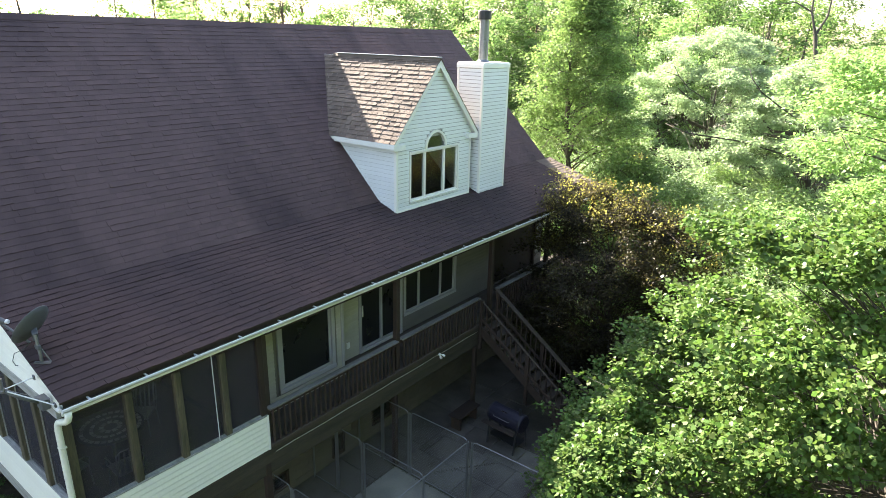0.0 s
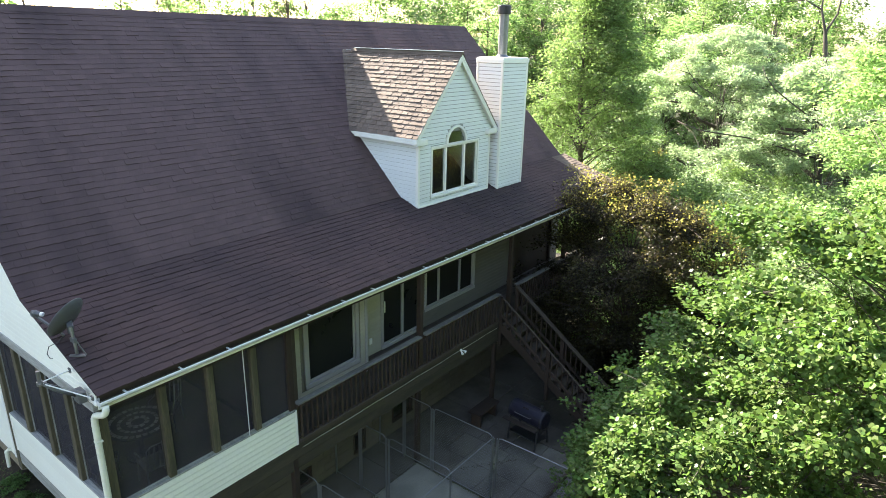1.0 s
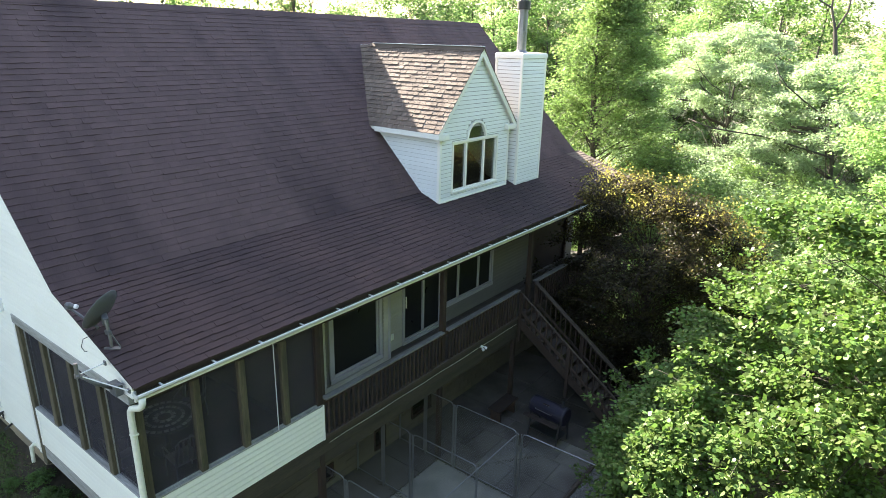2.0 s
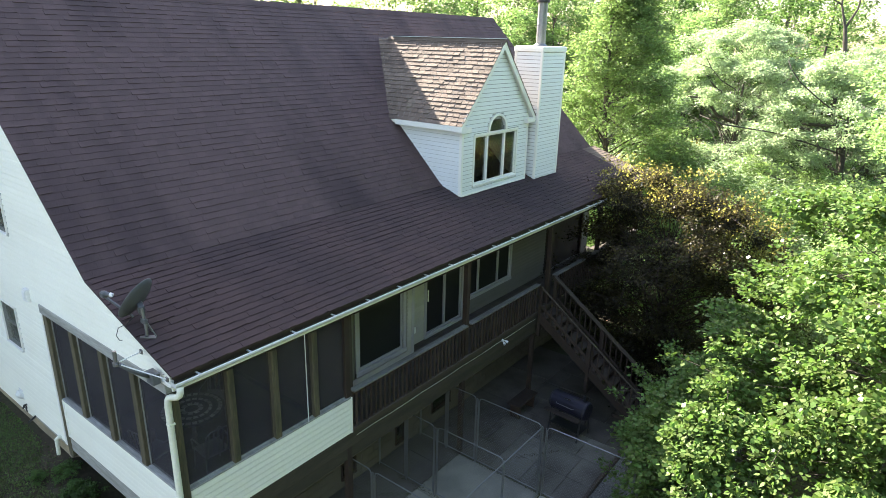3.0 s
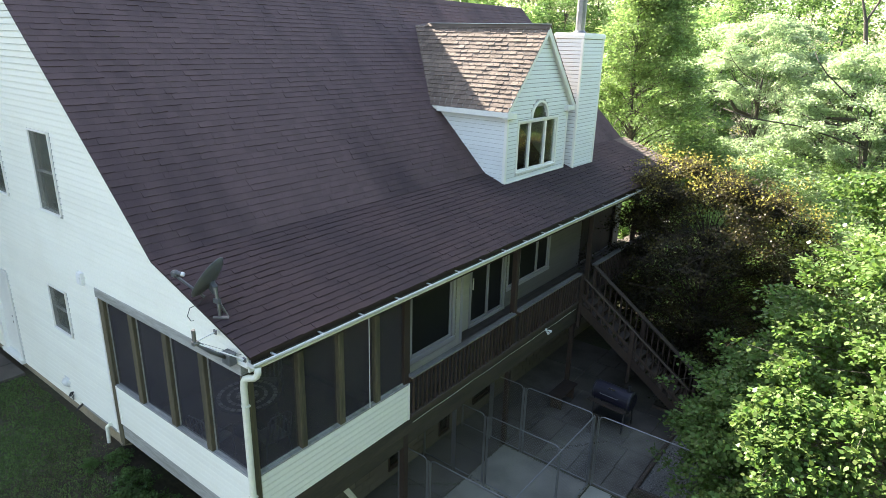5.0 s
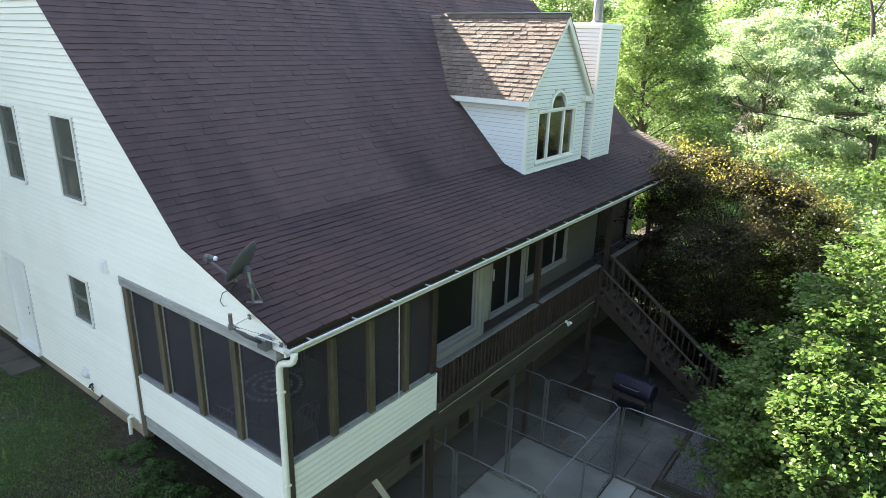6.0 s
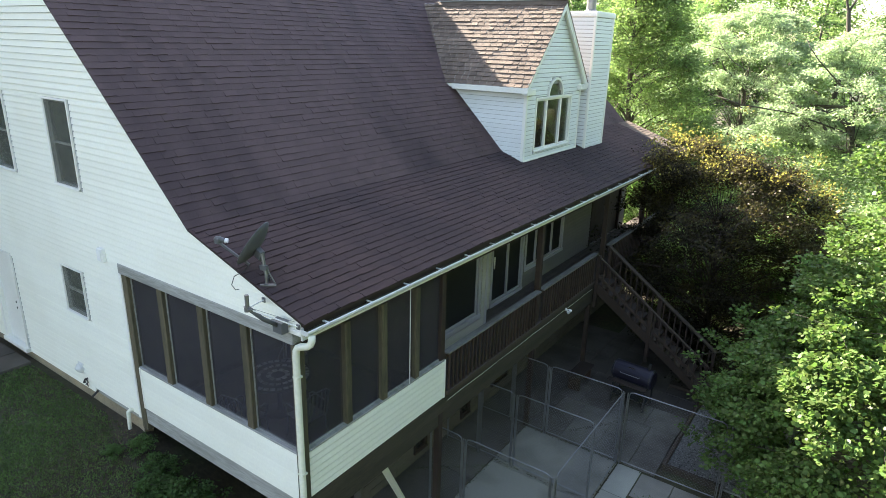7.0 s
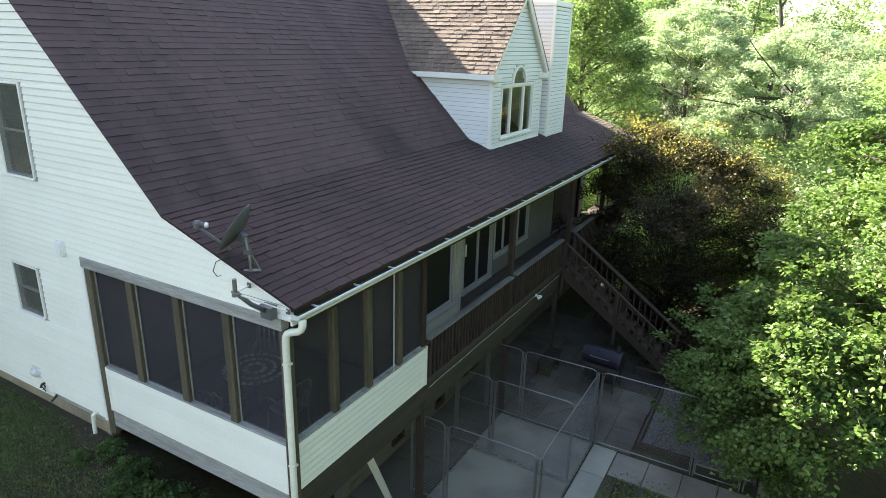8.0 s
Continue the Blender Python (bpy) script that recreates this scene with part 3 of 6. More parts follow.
# White frames given a dark colour for the shade under the deck.
for o in base_holes:
    window("basement_window", BASE, *o, parent=house, casing=0.04, label="small basement window in a frame darkened for shade", frame_mat=DARK_WOOD)
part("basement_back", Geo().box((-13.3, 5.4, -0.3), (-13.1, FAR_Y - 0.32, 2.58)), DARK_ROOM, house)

# ---- roof ----
T = 0.13
lower_far = FAR_Y + HIP
part("roof_deck", Geo().prism([(EAVE_X, EAVE_Z), (KINK_X, KINK_Z), (RIDGE_X, RIDGE_Z), (BACK_X, BACK_Z), (BACK_X, BACK_Z - T), (RIDGE_X, RIDGE_Z - T), (KINK_X, KINK_Z - T), (EAVE_X, EAVE_Z - T)], NEAR_Y + 0.045, FAR_Y)
     .prism([(EAVE_X, EAVE_Z), (KINK_X, KINK_Z), (KINK_X, KINK_Z - T), (EAVE_X, EAVE_Z - T)], FAR_Y + 0.001, lower_far), DARK_WOOD, house)
rng = random.Random(7)
EXPOSED = 0.135


def tab_points(w, e, t0, t1):
    """A shingle tab: thick lower edge, thin upper edge, in (along, up, out)."""
    return ([(0, 0, 0), (w, 0, 0), (w, e, 0), (0, e, 0), (0, 0, t0), (w, 0, t0), (w, e, t1), (0, e, t1)],
            [(0, 3, 2, 1), (4, 5, 6, 7), (0, 1, 5, 4), (2, 3, 7, 6), (1, 2, 6, 5), (0, 4, 7, 3)])


TAB, THICK = 0.24, (0.009, 0.012, 0.015, 0.019)
tab_meshes = {t: raw_mesh("shingle", *tab_points(TAB - 0.002, EXPOSED + 0.01, t, 0.003), PORCH_SHINGLE) for t in THICK}


def shingle_plane(name, at, along, up, length, left, right, skip=None, single=None, mat=SHINGLE, tab=TAB, thick=THICK, slot=0.0035, uneven=0.0):
    """Courses of laminated shingles on a roof plane. Tabs for which single() holds are objects of their own."""
    u, v = Vector(along), Vector(up)
    m = Matrix((u, v, u.cross(v))).transposed().to_4x4()
    m.translation = at
    g, singles = Geo(m), []
    for j in range(int(math.ceil(length / EXPOSED))):
        v0 = j * EXPOSED
        e = min(EXPOSED + 0.01, length - v0)
        lo, hi = left(v0 + e / 2), right(v0 + e / 2)
        x = (math.floor(lo / tab) - 1) * tab + (tab / 2 if j % 2 else 0.0) + rng.uniform(-0.012, 0.012)
        while x < hi:
            t = rng.choice(thick)
            wide = tab * (1 + rng.uniform(-uneven, uneven))
            a, b = max(x, lo), min(x + wide - slot, hi)
            x += wide
            if b - a < 0.02 or (skip and skip((a + b) / 2, v0)):
                continue
            if single and single((a + b) / 2, v0) and b - a > tab - slot - 0.002:
                singles.append((a, v0, t))
                continue
            pts, faces = tab_points(b - a, e, t, 0.003)
            tilt = rng.uniform(0.0, 0.011)
            g.add([(p[0] + a, p[1] + v0 + tilt * (1 if p[0] else -1), p[2]) for p in pts], faces)
    field = part(name, g, mat, house, kind="stuff")
    for a, v0, t in singles:
        s = new("shingle", tab_meshes[t])
        hold(s, field)
        s.matrix_basis = m @ Matrix.Translation((a, v0, 0)) @ Matrix.Rotation(rng.uniform(0.0, 0.09), 4, 'Z')
    return field


low_len = math.hypot(EAVE_X - KINK_X, KINK_Z - EAVE_Z)
up_len = math.hypot(KINK_X - RIDGE_X, RIDGE_Z - KINK_Z)
low_up = Vector((KINK_X - EAVE_X, 0, KINK_Z - EAVE_Z)) / low_len
high_up = Vector((RIDGE_X - KINK_X, 0, RIDGE_Z - KINK_Z)) / up_len
LIFT = 0.002
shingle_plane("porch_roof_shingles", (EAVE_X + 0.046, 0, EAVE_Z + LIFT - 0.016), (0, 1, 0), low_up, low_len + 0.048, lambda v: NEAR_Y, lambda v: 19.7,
              lambda u, v: (11.7 < u < 14.6 and v > 1.95) or (15.15 < u < 16.3 and v > 1.8), lambda u, v: u < 7.3, PORCH_SHINGLE, slot=0.002)
# Sunlit end of the porch roof, laid in the paler colour.
shingle_plane("far_roof_shingles", (EAVE_X + 0.046, 0, EAVE_Z + LIFT - 0.016), (0, 1, 0), low_up, low_len + 0.048, lambda v: 19.7, lambda v: lower_far + 0.03, mat=SUNLIT_SHINGLE)
DORM_L, DORM_R, DORM_MID, DORM_X, DORM_EAVE, DORM_TOP = 11.57, 14.72, 13.14, -10.42, 8.08, 10.06
shingle_plane("main_roof_shingles", (KINK_X, 0, KINK_Z + LIFT), (0, 1, 0), high_up, up_len, lambda v: NEAR_Y, lambda v: FAR_Y,
              lambda u, v: abs(u - DORM_MID) < 1.45 - max(0.0, v - 2.2) * 0.6 and v < 4.6, uneven=0.14, slot=0.0015, thick=(0.007, 0.009, 0.012, 0.016))
part("far_rake_board", Geo().prism([(EAVE_X, EAVE_Z - 0.16), (EAVE_X, EAVE_Z - 0.002), (KINK_X, KINK_Z - 0.002), (KINK_X, KINK_Z - 0.16)], lower_far + 0.004, lower_far + 0.035), TRIM, house)
part("ridge_cap", Geo().prism([(RIDGE_X - 0.13, RIDGE_Z - 0.11), (RIDGE_X, RIDGE_Z + 0.035), (RIDGE_X + 0.13, RIDGE_Z - 0.10), (RIDGE_X, RIDGE_Z + 0.0)], NEAR_Y, FAR_Y), SHINGLE, house)
part("back_roof_shingles", Geo().add([(RIDGE_X, NEAR_Y, RIDGE_Z + 0.01), (RIDGE_X, FAR_Y, RIDGE_Z + 0.01), (BACK_X, FAR_Y, BACK_Z + 0.01), (BACK_X, NEAR_Y, BACK_Z + 0.01),
                                     (RIDGE_X, NEAR_Y, RIDGE_Z), (RIDGE_X, FAR_Y, RIDGE_Z), (BACK_X, FAR_Y, BACK_Z), (BACK_X, NEAR_Y, BACK_Z)],
                                    [(0, 1, 2, 3), (4, 7, 6, 5), (0, 4, 5, 1), (2, 6, 7, 3), (1, 5, 6, 2), (0, 3, 7, 4)]), SHINGLE, house)

# gutter along the eave with its straps, and the downspout at the corner
g0, g1 = EAVE_X - 0.015, EAVE_X + 0.128
gutter = part("gutter", Geo().prism([(g0, 5.60), (g0, 5.535), (g0 + 0.02, 5.525), (g1 - 0.04, 5.525), (g1, 5.562), (g1, 5.592), (g1 - 0.022, 5.597), (g1 - 0.022, 5.587), (g1 - 0.01, 5.582),
                                     (g1 - 0.012, 5.568), (g1 - 0.045, 5.535), (g0 + 0.02, 5.535), (g0 + 0.008, 5.545), (g0 + 0.008, 5.60)], NEAR_Y, lower_far), GUTTER, house, "white aluminium gutter with a dark trough")
part("drip_edge", Geo().box((EAVE_X + 0.022, NEAR_Y, EAVE_Z - 0.045), (EAVE_X + 0.036, lower_far, EAVE_Z - 0.018)), DARK_WOOD, house, "dark drip edge under the shingles")
part("end_cap", Geo().prism([(g0, 5.60), (g0, 5.53), (g1 - 0.04, 5.525), (g1, 5.562), (g1, 5.592)], NEAR_Y - 0.006, NEAR_Y - 0.001), GUTTER, gutter)
# Brown strip that darkens the gutter's trough.
part("leaf_litter", Geo().box((g0 + 0.012, NEAR_Y + 0.01, 5.537), (g1 - 0.045, lower_far - 0.01, 5.552)), SOIL, gutter)
y = 3.05
while y < 20.5:
    part("gutter_strap", Geo().box((g0 + 0.01, y, 5.583), (g1 - 0.005, y + 0.03, 5.597)), GUTTER, gutter)
    y += 0.84 + rng.uniform(-0.03, 0.03)
part("fascia", Geo().box((EAVE_X - 0.05, NEAR_Y + 0.02, 5.42), (EAVE_X - 0.018, lower_far, 5.60)), TRIM, house)
part("porch_soffit", Geo().box((FRONT_X + 0.02, 6.2, 5.36), (EAVE_X - 0.055, lower_far - 0.1, 5.40)), DARK_WOOD, house)


downspout = part("downspout", Geo().tube([(-8.62, 2.75, 5.53), (-8.62, 2.745, 5.45), (-8.635, 2.735, 5.405), (-8.67, 2.72, 5.375), (-8.76, 2.685, 5.355), (-8.80, 2.67, 5.335), (-8.82, 2.66, 5.29), (-8.825, 2.655, 5.2), (-8.825, 2.655, 2.40), (-8.80, 2.65, 2.30), (-8.72, 2.6, 2.2)],
                                          0.048, 12), CREAM, house, "cream downspout with an elbow under the gutter", smooth=True)
for z in (4.9, 3.4):
    part("spout_strap", Geo().box((-8.868, 2.612, z), (-8.772, 2.708, z + 0.03), 0.004), CREAM, downspout)

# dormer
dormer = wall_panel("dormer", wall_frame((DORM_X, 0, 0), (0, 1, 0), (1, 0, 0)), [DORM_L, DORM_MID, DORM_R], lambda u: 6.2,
                    lambda u: DORM_TOP - 0.12 - abs(u - DORM_MID) * 1.125, [(12.12, 14.14, 6.50, 7.74), (12.78, 13.50, 7.78, 8.10)], 0.14, LAP_SHADE, house, "gabled dormer in white siding")
DORM = wall_frame((DORM_X, 0, 0), (0, 1, 0), (1, 0, 0))
slope = (DORM_TOP - DORM_EAVE) / (DORM_MID - 11.37)


def dormer_reach(v):
    return (DORM_TOP - 0.12 - v) / slope


arch_spot = (12.70, 13.58, 7.72, 8.25)
siding(dormer, DORM, 6.30, 9.85, lambda v: max(DORM_L, DORM_MID - dormer_reach(v)), lambda v: min(DORM_R, DORM_MID + dormer_reach(v)),
       [(12.04, 14.22, 6.42, 7.82), (12.66, 13.60, 7.82, 8.04), (12.74, 13.52, 8.04, 8.16), (12.86, 13.42, 8.14, 8.26)], gap=0.016, mat=SKYLIT_SIDING)
window("dormer_window", DORM, 12.12, 14.14, 6.50, 7.74, posts=(12.70, 13.53), parent=house, casing=0.06, label="three-light window in a white frame")
arch_c = (13.13, 7.80)
ring = [(arch_c[0] + 0.46 * math.cos(math.pi * k / 16), arch_c[1] + 0.46 * math.sin(math.pi * k / 16)) for k in range(17)]
inner = [(arch_c[0] + 0.385 * math.cos(math.pi * k / 16), arch_c[1] + 0.015 + 0.385 * math.sin(math.pi * k / 16)) for k in range(17)]
g = Geo(DORM)
for k in range(16):
    g.prism([ring[k], ring[k + 1], inner[k + 1], inner[k]], -0.05, 0.05, "z")
arch = part("arch_window", g, TRIM, house, "half-round window above the dormer lights")
pane = part("pane", Geo(DORM).prism(inner, -0.03, -0.024, "z"), GLASS, arch)
pane.visible_shadow = False
for y, w in ((DORM_L, -1), (DORM_R, 1)):
    m = wall_frame((0, y, 0), (-w, 0, 0), (0, w, 0))

    def cheek_back(v):
        return KINK_X - (v - KINK_Z) * (KINK_X - RIDGE_X) / (RIDGE_Z - KINK_Z) if v > KINK_Z else EAVE_X - (v - EAVE_Z) * (EAVE_X - KINK_X) / (KINK_Z - EAVE_Z)
    cheek = part("dormer_cheek", Geo().prism([(DORM_X - 0.15, 6.2), (DORM_X - 0.15, 8.15), (-12.7, 8.15), (KINK_X, KINK_Z - 0.1)], y - w * 0.12, y - w * 0.002), LAP_SHADE, house)
    if w < 0:
        siding(cheek, m, 6.30, 8.02, lambda v: cheek_back(v) - 0.1, lambda v: DORM_X, gap=0.010, mat=SKYLIT_SIDING)
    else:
        siding(cheek, m, 6.30, 8.02, lambda v: -DORM_X, lambda v: -cheek_back(v) + 0.1, gap=0.010, mat=SKYLIT_SIDING)
    part("corner_strip", Geo().box((DORM_X - 0.06, y - 0.035 if w < 0 else y - 0.045, 6.28), (DORM_X + 0.026, y + 0.045 if w < 0 else y + 0.035, 8.1), 0.006), TRIM, house)
part("base_trim", Geo(DORM).box((DORM_L - 0.02, 6.255, 0.0), (DORM_R + 0.02, 6.31, 0.035), 0.006), TRIM, house)
# dormer roof
DF = DORM_X + 0.13
g = Geo()
for s in (-1, 1):
    y0, y1 = DORM_MID, DORM_MID + s * 1.77
    g.add([(DF, y0, DORM_TOP), (-14.8, y0, DORM_TOP), (-12.7, y1, DORM_EAVE), (DF, y1, DORM_EAVE), (DF, y0, DORM_TOP - 0.1), (-14.8, y0, DORM_TOP - 0.1), (-12.7, y1, DORM_EAVE - 0.1), (DF, y1, DORM_EAVE - 0.1)],
          [(0, 1, 2, 3), (4, 7, 6, 5), (0, 4, 5, 1), (1, 5, 6, 2), (2, 6, 7, 3), (3, 7, 4, 0)])
part("dormer_roof_deck", g, TRIM, house)
dl = math.hypot(1.77, DORM_TOP - DORM_EAVE)


def valley(v):
    return KINK_X - (DORM_EAVE + v * (DORM_TOP - DORM_EAVE) / dl - KINK_Z) * (KINK_X - RIDGE_X) / (RIDGE_Z - KINK_Z) - 0.05


shingle_plane("dormer_shingles", (0, DORM_MID - 1.79, DORM_EAVE - 0.02), (1, 0, 0), Vector((0, 1.77, DORM_TOP - DORM_EAVE)).normalized(), dl + 0.02, valley, lambda v: DF + 0.015, mat=SUNLIT_SHINGLE, tab=0.19, thick=(0.012, 0.016, 0.020, 0.024), slot=0.010, uneven=0.12)
shingle_plane("dormer_shingles", (0, DORM_MID + 1.79, DORM_EAVE - 0.02), (-1, 0, 0), Vector((0, -1.77, DORM_TOP - DORM_EAVE)).normalized(), dl + 0.02, lambda v: -DF - 0.015, lambda v: -valley(v), mat=SUNLIT_SHINGLE, tab=0.19, thick=(0.012, 0.016, 0.020, 0.024), slot=0.010, uneven=0.12)
part("fascia_end", Geo().box((DF - 0.16, DORM_MID - 1.79, DORM_EAVE - 0.15), (DF + 0.004, DORM_L + 0.01, DORM_EAVE - 0.03)), TRIM, house)
part("dormer_ridge_cap", Geo().prism([(DORM_MID - 0.075, DORM_TOP - 0.035), (DORM_MID, DORM_TOP + 0.05), (DORM_MID + 0.075, DORM_TOP - 0.035), (DORM_MID, DORM_TOP + 0.01)], -14.3, DF + 0.02, "x"), SUNLIT_SHINGLE, house)
part("dormer_ridge_flashing", Geo().bar((-14.15, DORM_MID - 0.01, DORM_TOP + 0.057), (DF + 0.01, DORM_MID - 0.01, DORM_TOP + 0.057), 0.09, 0.014), GUTTER, house)
part("return_block", Geo().box((DORM_X - 0.02, DORM_MID - 1.785, DORM_EAVE - 0.165), (DORM_X + 0.083, DORM_L, DORM_EAVE - 0.02)), TRIM, house)
part("dormer_fascia", Geo().box((-12.45, DORM_MID - 1.80, DORM_EAVE - 0.15), (DF + 0.01, DORM_MID - 1.765, DORM_EAVE - 0.012), 0.006).box((-12.45, DORM_MID - 1.765, DORM_EAVE - 0.15), (DF - 0.012, DORM_L - 0.02, DORM_EAVE - 0.11)), TRIM, house)
part("dormer_fascia", Geo().box((-12.45, DORM_MID + 1.765, DORM_EAVE - 0.15), (DF + 0.01, DORM_MID + 1.80, DORM_EAVE - 0.012), 0.006), TRIM, house)
for s in (-1, 1):
    part("dormer_rake", Geo(DORM).prism([(DORM_MID, DORM_TOP - 0.01), (DORM_MID + s * 1.79, DORM_EAVE - 0.01), (DORM_MID + s * 1.79, DORM_EAVE - 0.17), (DORM_MID, DORM_TOP - 0.19)], 0.085, 0.125, "z"), TRIM, house)
    lo, hi = sorted((DORM_MID + s * 1.36, DORM_MID + s * 1.79))
    part("dormer_return", Geo(DORM).box((lo, DORM_EAVE - 0.19, 0.0), (hi, DORM_EAVE - 0.05, 0.135), 0.008), TRIM, house)

# chimney chase
CX0, CX1, CY0, CY1, CZ = -11.12, -10.28, 15.05, 16.36, 9.92
chimney = thing("chimney", (-10.7, 15.7, 6.2), "tall white-sided chimney chase standing through the roof", "chimney")
chase = part("chase", Geo().box((CX0, CY0, 6.0), (CX1, CY1, CZ - 0.05)), LAP_SHADE, chimney)
for m, w in ((wall_frame((CX1, CY0, 0), (0, 1, 0), (1, 0, 0)), CY1 - CY0), (wall_frame((CX0, CY0, 0), (1, 0, 0), (0, -1, 0)), CX1 - CX0),
             (wall_frame((CX0, CY1, 0), (0, -1, 0), (-1, 0, 0)), CY1 - CY0), (wall_frame((CX1, CY1, 0), (-1, 0, 0), (0, 1, 0)), CX1 - CX0)):
    siding(chase, m, 6.24, CZ - 0.12, lambda v: 0.03, lambda v: w - 0.03, gap=0.016, mat=SKYLIT_SIDING)
for x, y in ((CX0, CY0), (CX1, CY0), (CX0, CY1), (CX1, CY1)):
    part("corner_post", Geo().box((x - 0.035, y - 0.035, 6.15), (x + 0.035, y + 0.035, CZ - 0.02), 0.006), TRIM, chimney)
part("chase_cap", Geo().box((CX0 - 0.05, CY0 - 0.05, CZ - 0.12), (CX1 + 0.05, CY1 + 0.05, CZ), 0.008).box((CX0 - 0.02, CY0 - 0.02, CZ), (CX1 + 0.02, CY1 + 0.02, CZ + 0.03), 0.006), TRIM, chimney)
part("base_flashing", Geo().box((CX1, CY0 - 0.02, 6.2), (CX1 + 0.03, CY1 + 0.02, 6.27), 0.005), GUTTER, chimney)
FLUE = Matrix.Translation((-10.68, 15.62, CZ + 0.03))
part("flue", Geo(FLUE).lathe([(0.2, 0.0), (0.19, 0.02), (0.14, 0.06), (0.135, 0.08), (0.135, 0.55), (0.139, 0.56), (0.139, 0.6), (0.135, 0.61), (0.135, 1.2), (0.0, 1.2)], 20), METAL, chimney, "galvanised flue pipe", smooth=False)
part("rain_cap", Geo(FLUE).lathe([(0.0, 1.16), (0.185, 1.16), (0.19, 1.18), (0.19, 1.38), (0.18, 1.40), (0.0, 1.42)], 20), BLACK, chimney, "black drum-shaped rain cap")

# ---- screened porch at the corner ----
screens = thing("screened_porch", (-11, 4.4, 2.4), "screened corner porch with wooden posts above white knee walls", "porch")
KT = 3.62
kneeg = part("knee_wall", Geo(GABLE).box((-13.05, 2.62, -0.10), (-9.0, KT - 0.02, 0)), LAP_SHADE, screens)
siding(kneeg, GABLE, 2.82, KT - 0.02, lambda v: -12.88, lambda v: -9.0, gap=0.011)
RAIL = wall_frame((RAIL_X, 0, 0), (0, 1, 0), (1, 0, 0))
kneef = part("knee_wall", Geo(RAIL).box((2.86, 2.62, -0.10), (6.17, KT - 0.02, 0)), LAP_SHADE, screens)
siding(kneef, RAIL, 2.85, KT - 0.02, lambda v: 2.87, lambda v: 6.17, gap=0.016)
part("corner_strip", Geo(GABLE).box((-12.905, 2.82, 0.0), (-12.87, KT, 0.033), 0.005), TRIM, screens)
part("corner_strip", Geo(RAIL).box((6.15, 2.84, 0.0), (6.19, KT, 0.03), 0.005), TRIM, screens)
part("porch_sill", Geo(GABLE).box((-13.0, KT - 0.02, -0.1), (-9.0, KT + 0.015, 0.02), 0.005), GREY_WOOD, screens)
part("porch_sill", Geo(RAIL).box((2.87, KT - 0.02, -0.1), (6.17, KT + 0.015, 0.02), 0.005), GREY_WOOD, screens)
part("header_beam", Geo(GABLE).box((-13.10, 5.31, -0.1), (-8.93, 5.485, 0.045), 0.01), GREY_WOOD, screens, "weathered grey header beam")
part("header_beam", Geo(RAIL).box((2.87, 5.28, -0.12), (20.55, 5.42, -0.01), 0.01), DARK_WOOD, screens)
part("rim_board", Geo(GABLE).box((-12.9, 2.51, -0.08), (-8.9, 2.815, 0.012), 0.008), GREY_WOOD, screens, "weathered grey rim board")
for x, w in ((-12.98, 0.15), (-11.985, 0.14), (-10.95, 0.14), (-9.955, 0.14), (-8.935, 0.12)):
    z0 = 2.35 if x in (-12.98, -8.935) else KT + 0.015
    part("screen_post", Geo(GABLE).box((x - w / 2, z0, -0.11), (x + w / 2, 5.3, 0.025), 0.01), GREEN_WOOD, screens)
for y in (3.69, 4.50, 5.34):
    part("screen_post", Geo(RAIL).box((y - 0.06, KT + 0.015, -0.11), (y + 0.06, 5.29, 0.025), 0.01), GREEN_WOOD, screens)
for a, b in ((-12.905, -12.055), (-11.915, -11.02), (-10.88, -10.025), (-9.885, -8.995)):
    part("screen_panel", Geo(GABLE).box((a, KT + 0.02, -0.065), (b, 5.295, -0.06)), SCREEN, screens)
    part("screen_bead", Geo(GABLE).box((a, KT + 0.018, -0.058), (a + 0.014, 5.29, -0.04)).box((a + 0.014, KT + 0.018, -0.058), (b, KT + 0.03, -0.04)), GREY_WOOD, screens)
for a, b in ((2.87, 3.63), (3.75, 4.44), (4.56, 5.28), (5.40, 6.14)):
    part("screen_panel", Geo(RAIL).box((a, KT + 0.02, -0.065), (b, 5.275, -0.06)), SCREEN, screens)
    part("screen_bead", Geo(RAIL).box((a, KT + 0.018, -0.058), (b, KT + 0.035, -0.04)), GREY_WOOD, screens)
part("conduit", Geo().tube([(RAIL_X + 0.02, 5.13, KT), (RAIL_X + 0.02, 5.13, 5.45)], 0.008, 8), PLASTIC, screens, "thin white conduit")
part("porch_floor", Geo().box((-13.0, 2.85, 2.62), (RAIL_X - 0.11, 6.2, 2.70)), DECKING, screens)
part("porch_ceiling", Geo().box((-13.0, 2.92, 5.40), (EAVE_X - 0.06, 6.19, 5.44)), DARK_WOOD, screens)
# Inner walls take dark colours in place of the porch's dim light.
part("inner_porch_wall", Geo().box((-13.2, 2.91, 2.62), (-13.06, 6.36, 5.4)), PORCH_SIDING, screens)
part("inner_porch_wall", Geo().box((-13.05, 6.21, 2.62), (-9.04, 6.35, 5.4)), RAIL_WOOD, screens)

# ---- deck with its railing ----
deck = thing("deck", (-9.5, 10, 0), "dark stained wooden deck with a baluster railing along the house", "deck")
DECK_END = 20.6
x = RAIL_X - 0.02
while x > FRONT_X + 0.03:
    part("deck_board", Geo().box((x - 0.135, 6.2, DECK_Z - 0.035), (x, DECK_END, DECK_Z), 0.004), DECKING, deck)
    x -= 0.141
part("rim_joist", Geo().box((RAIL_X - 0.04, 2.78, 2.52), (RAIL_X + 0.002, DECK_END, 2.88), 0.006), MOSSY_WOOD, deck)
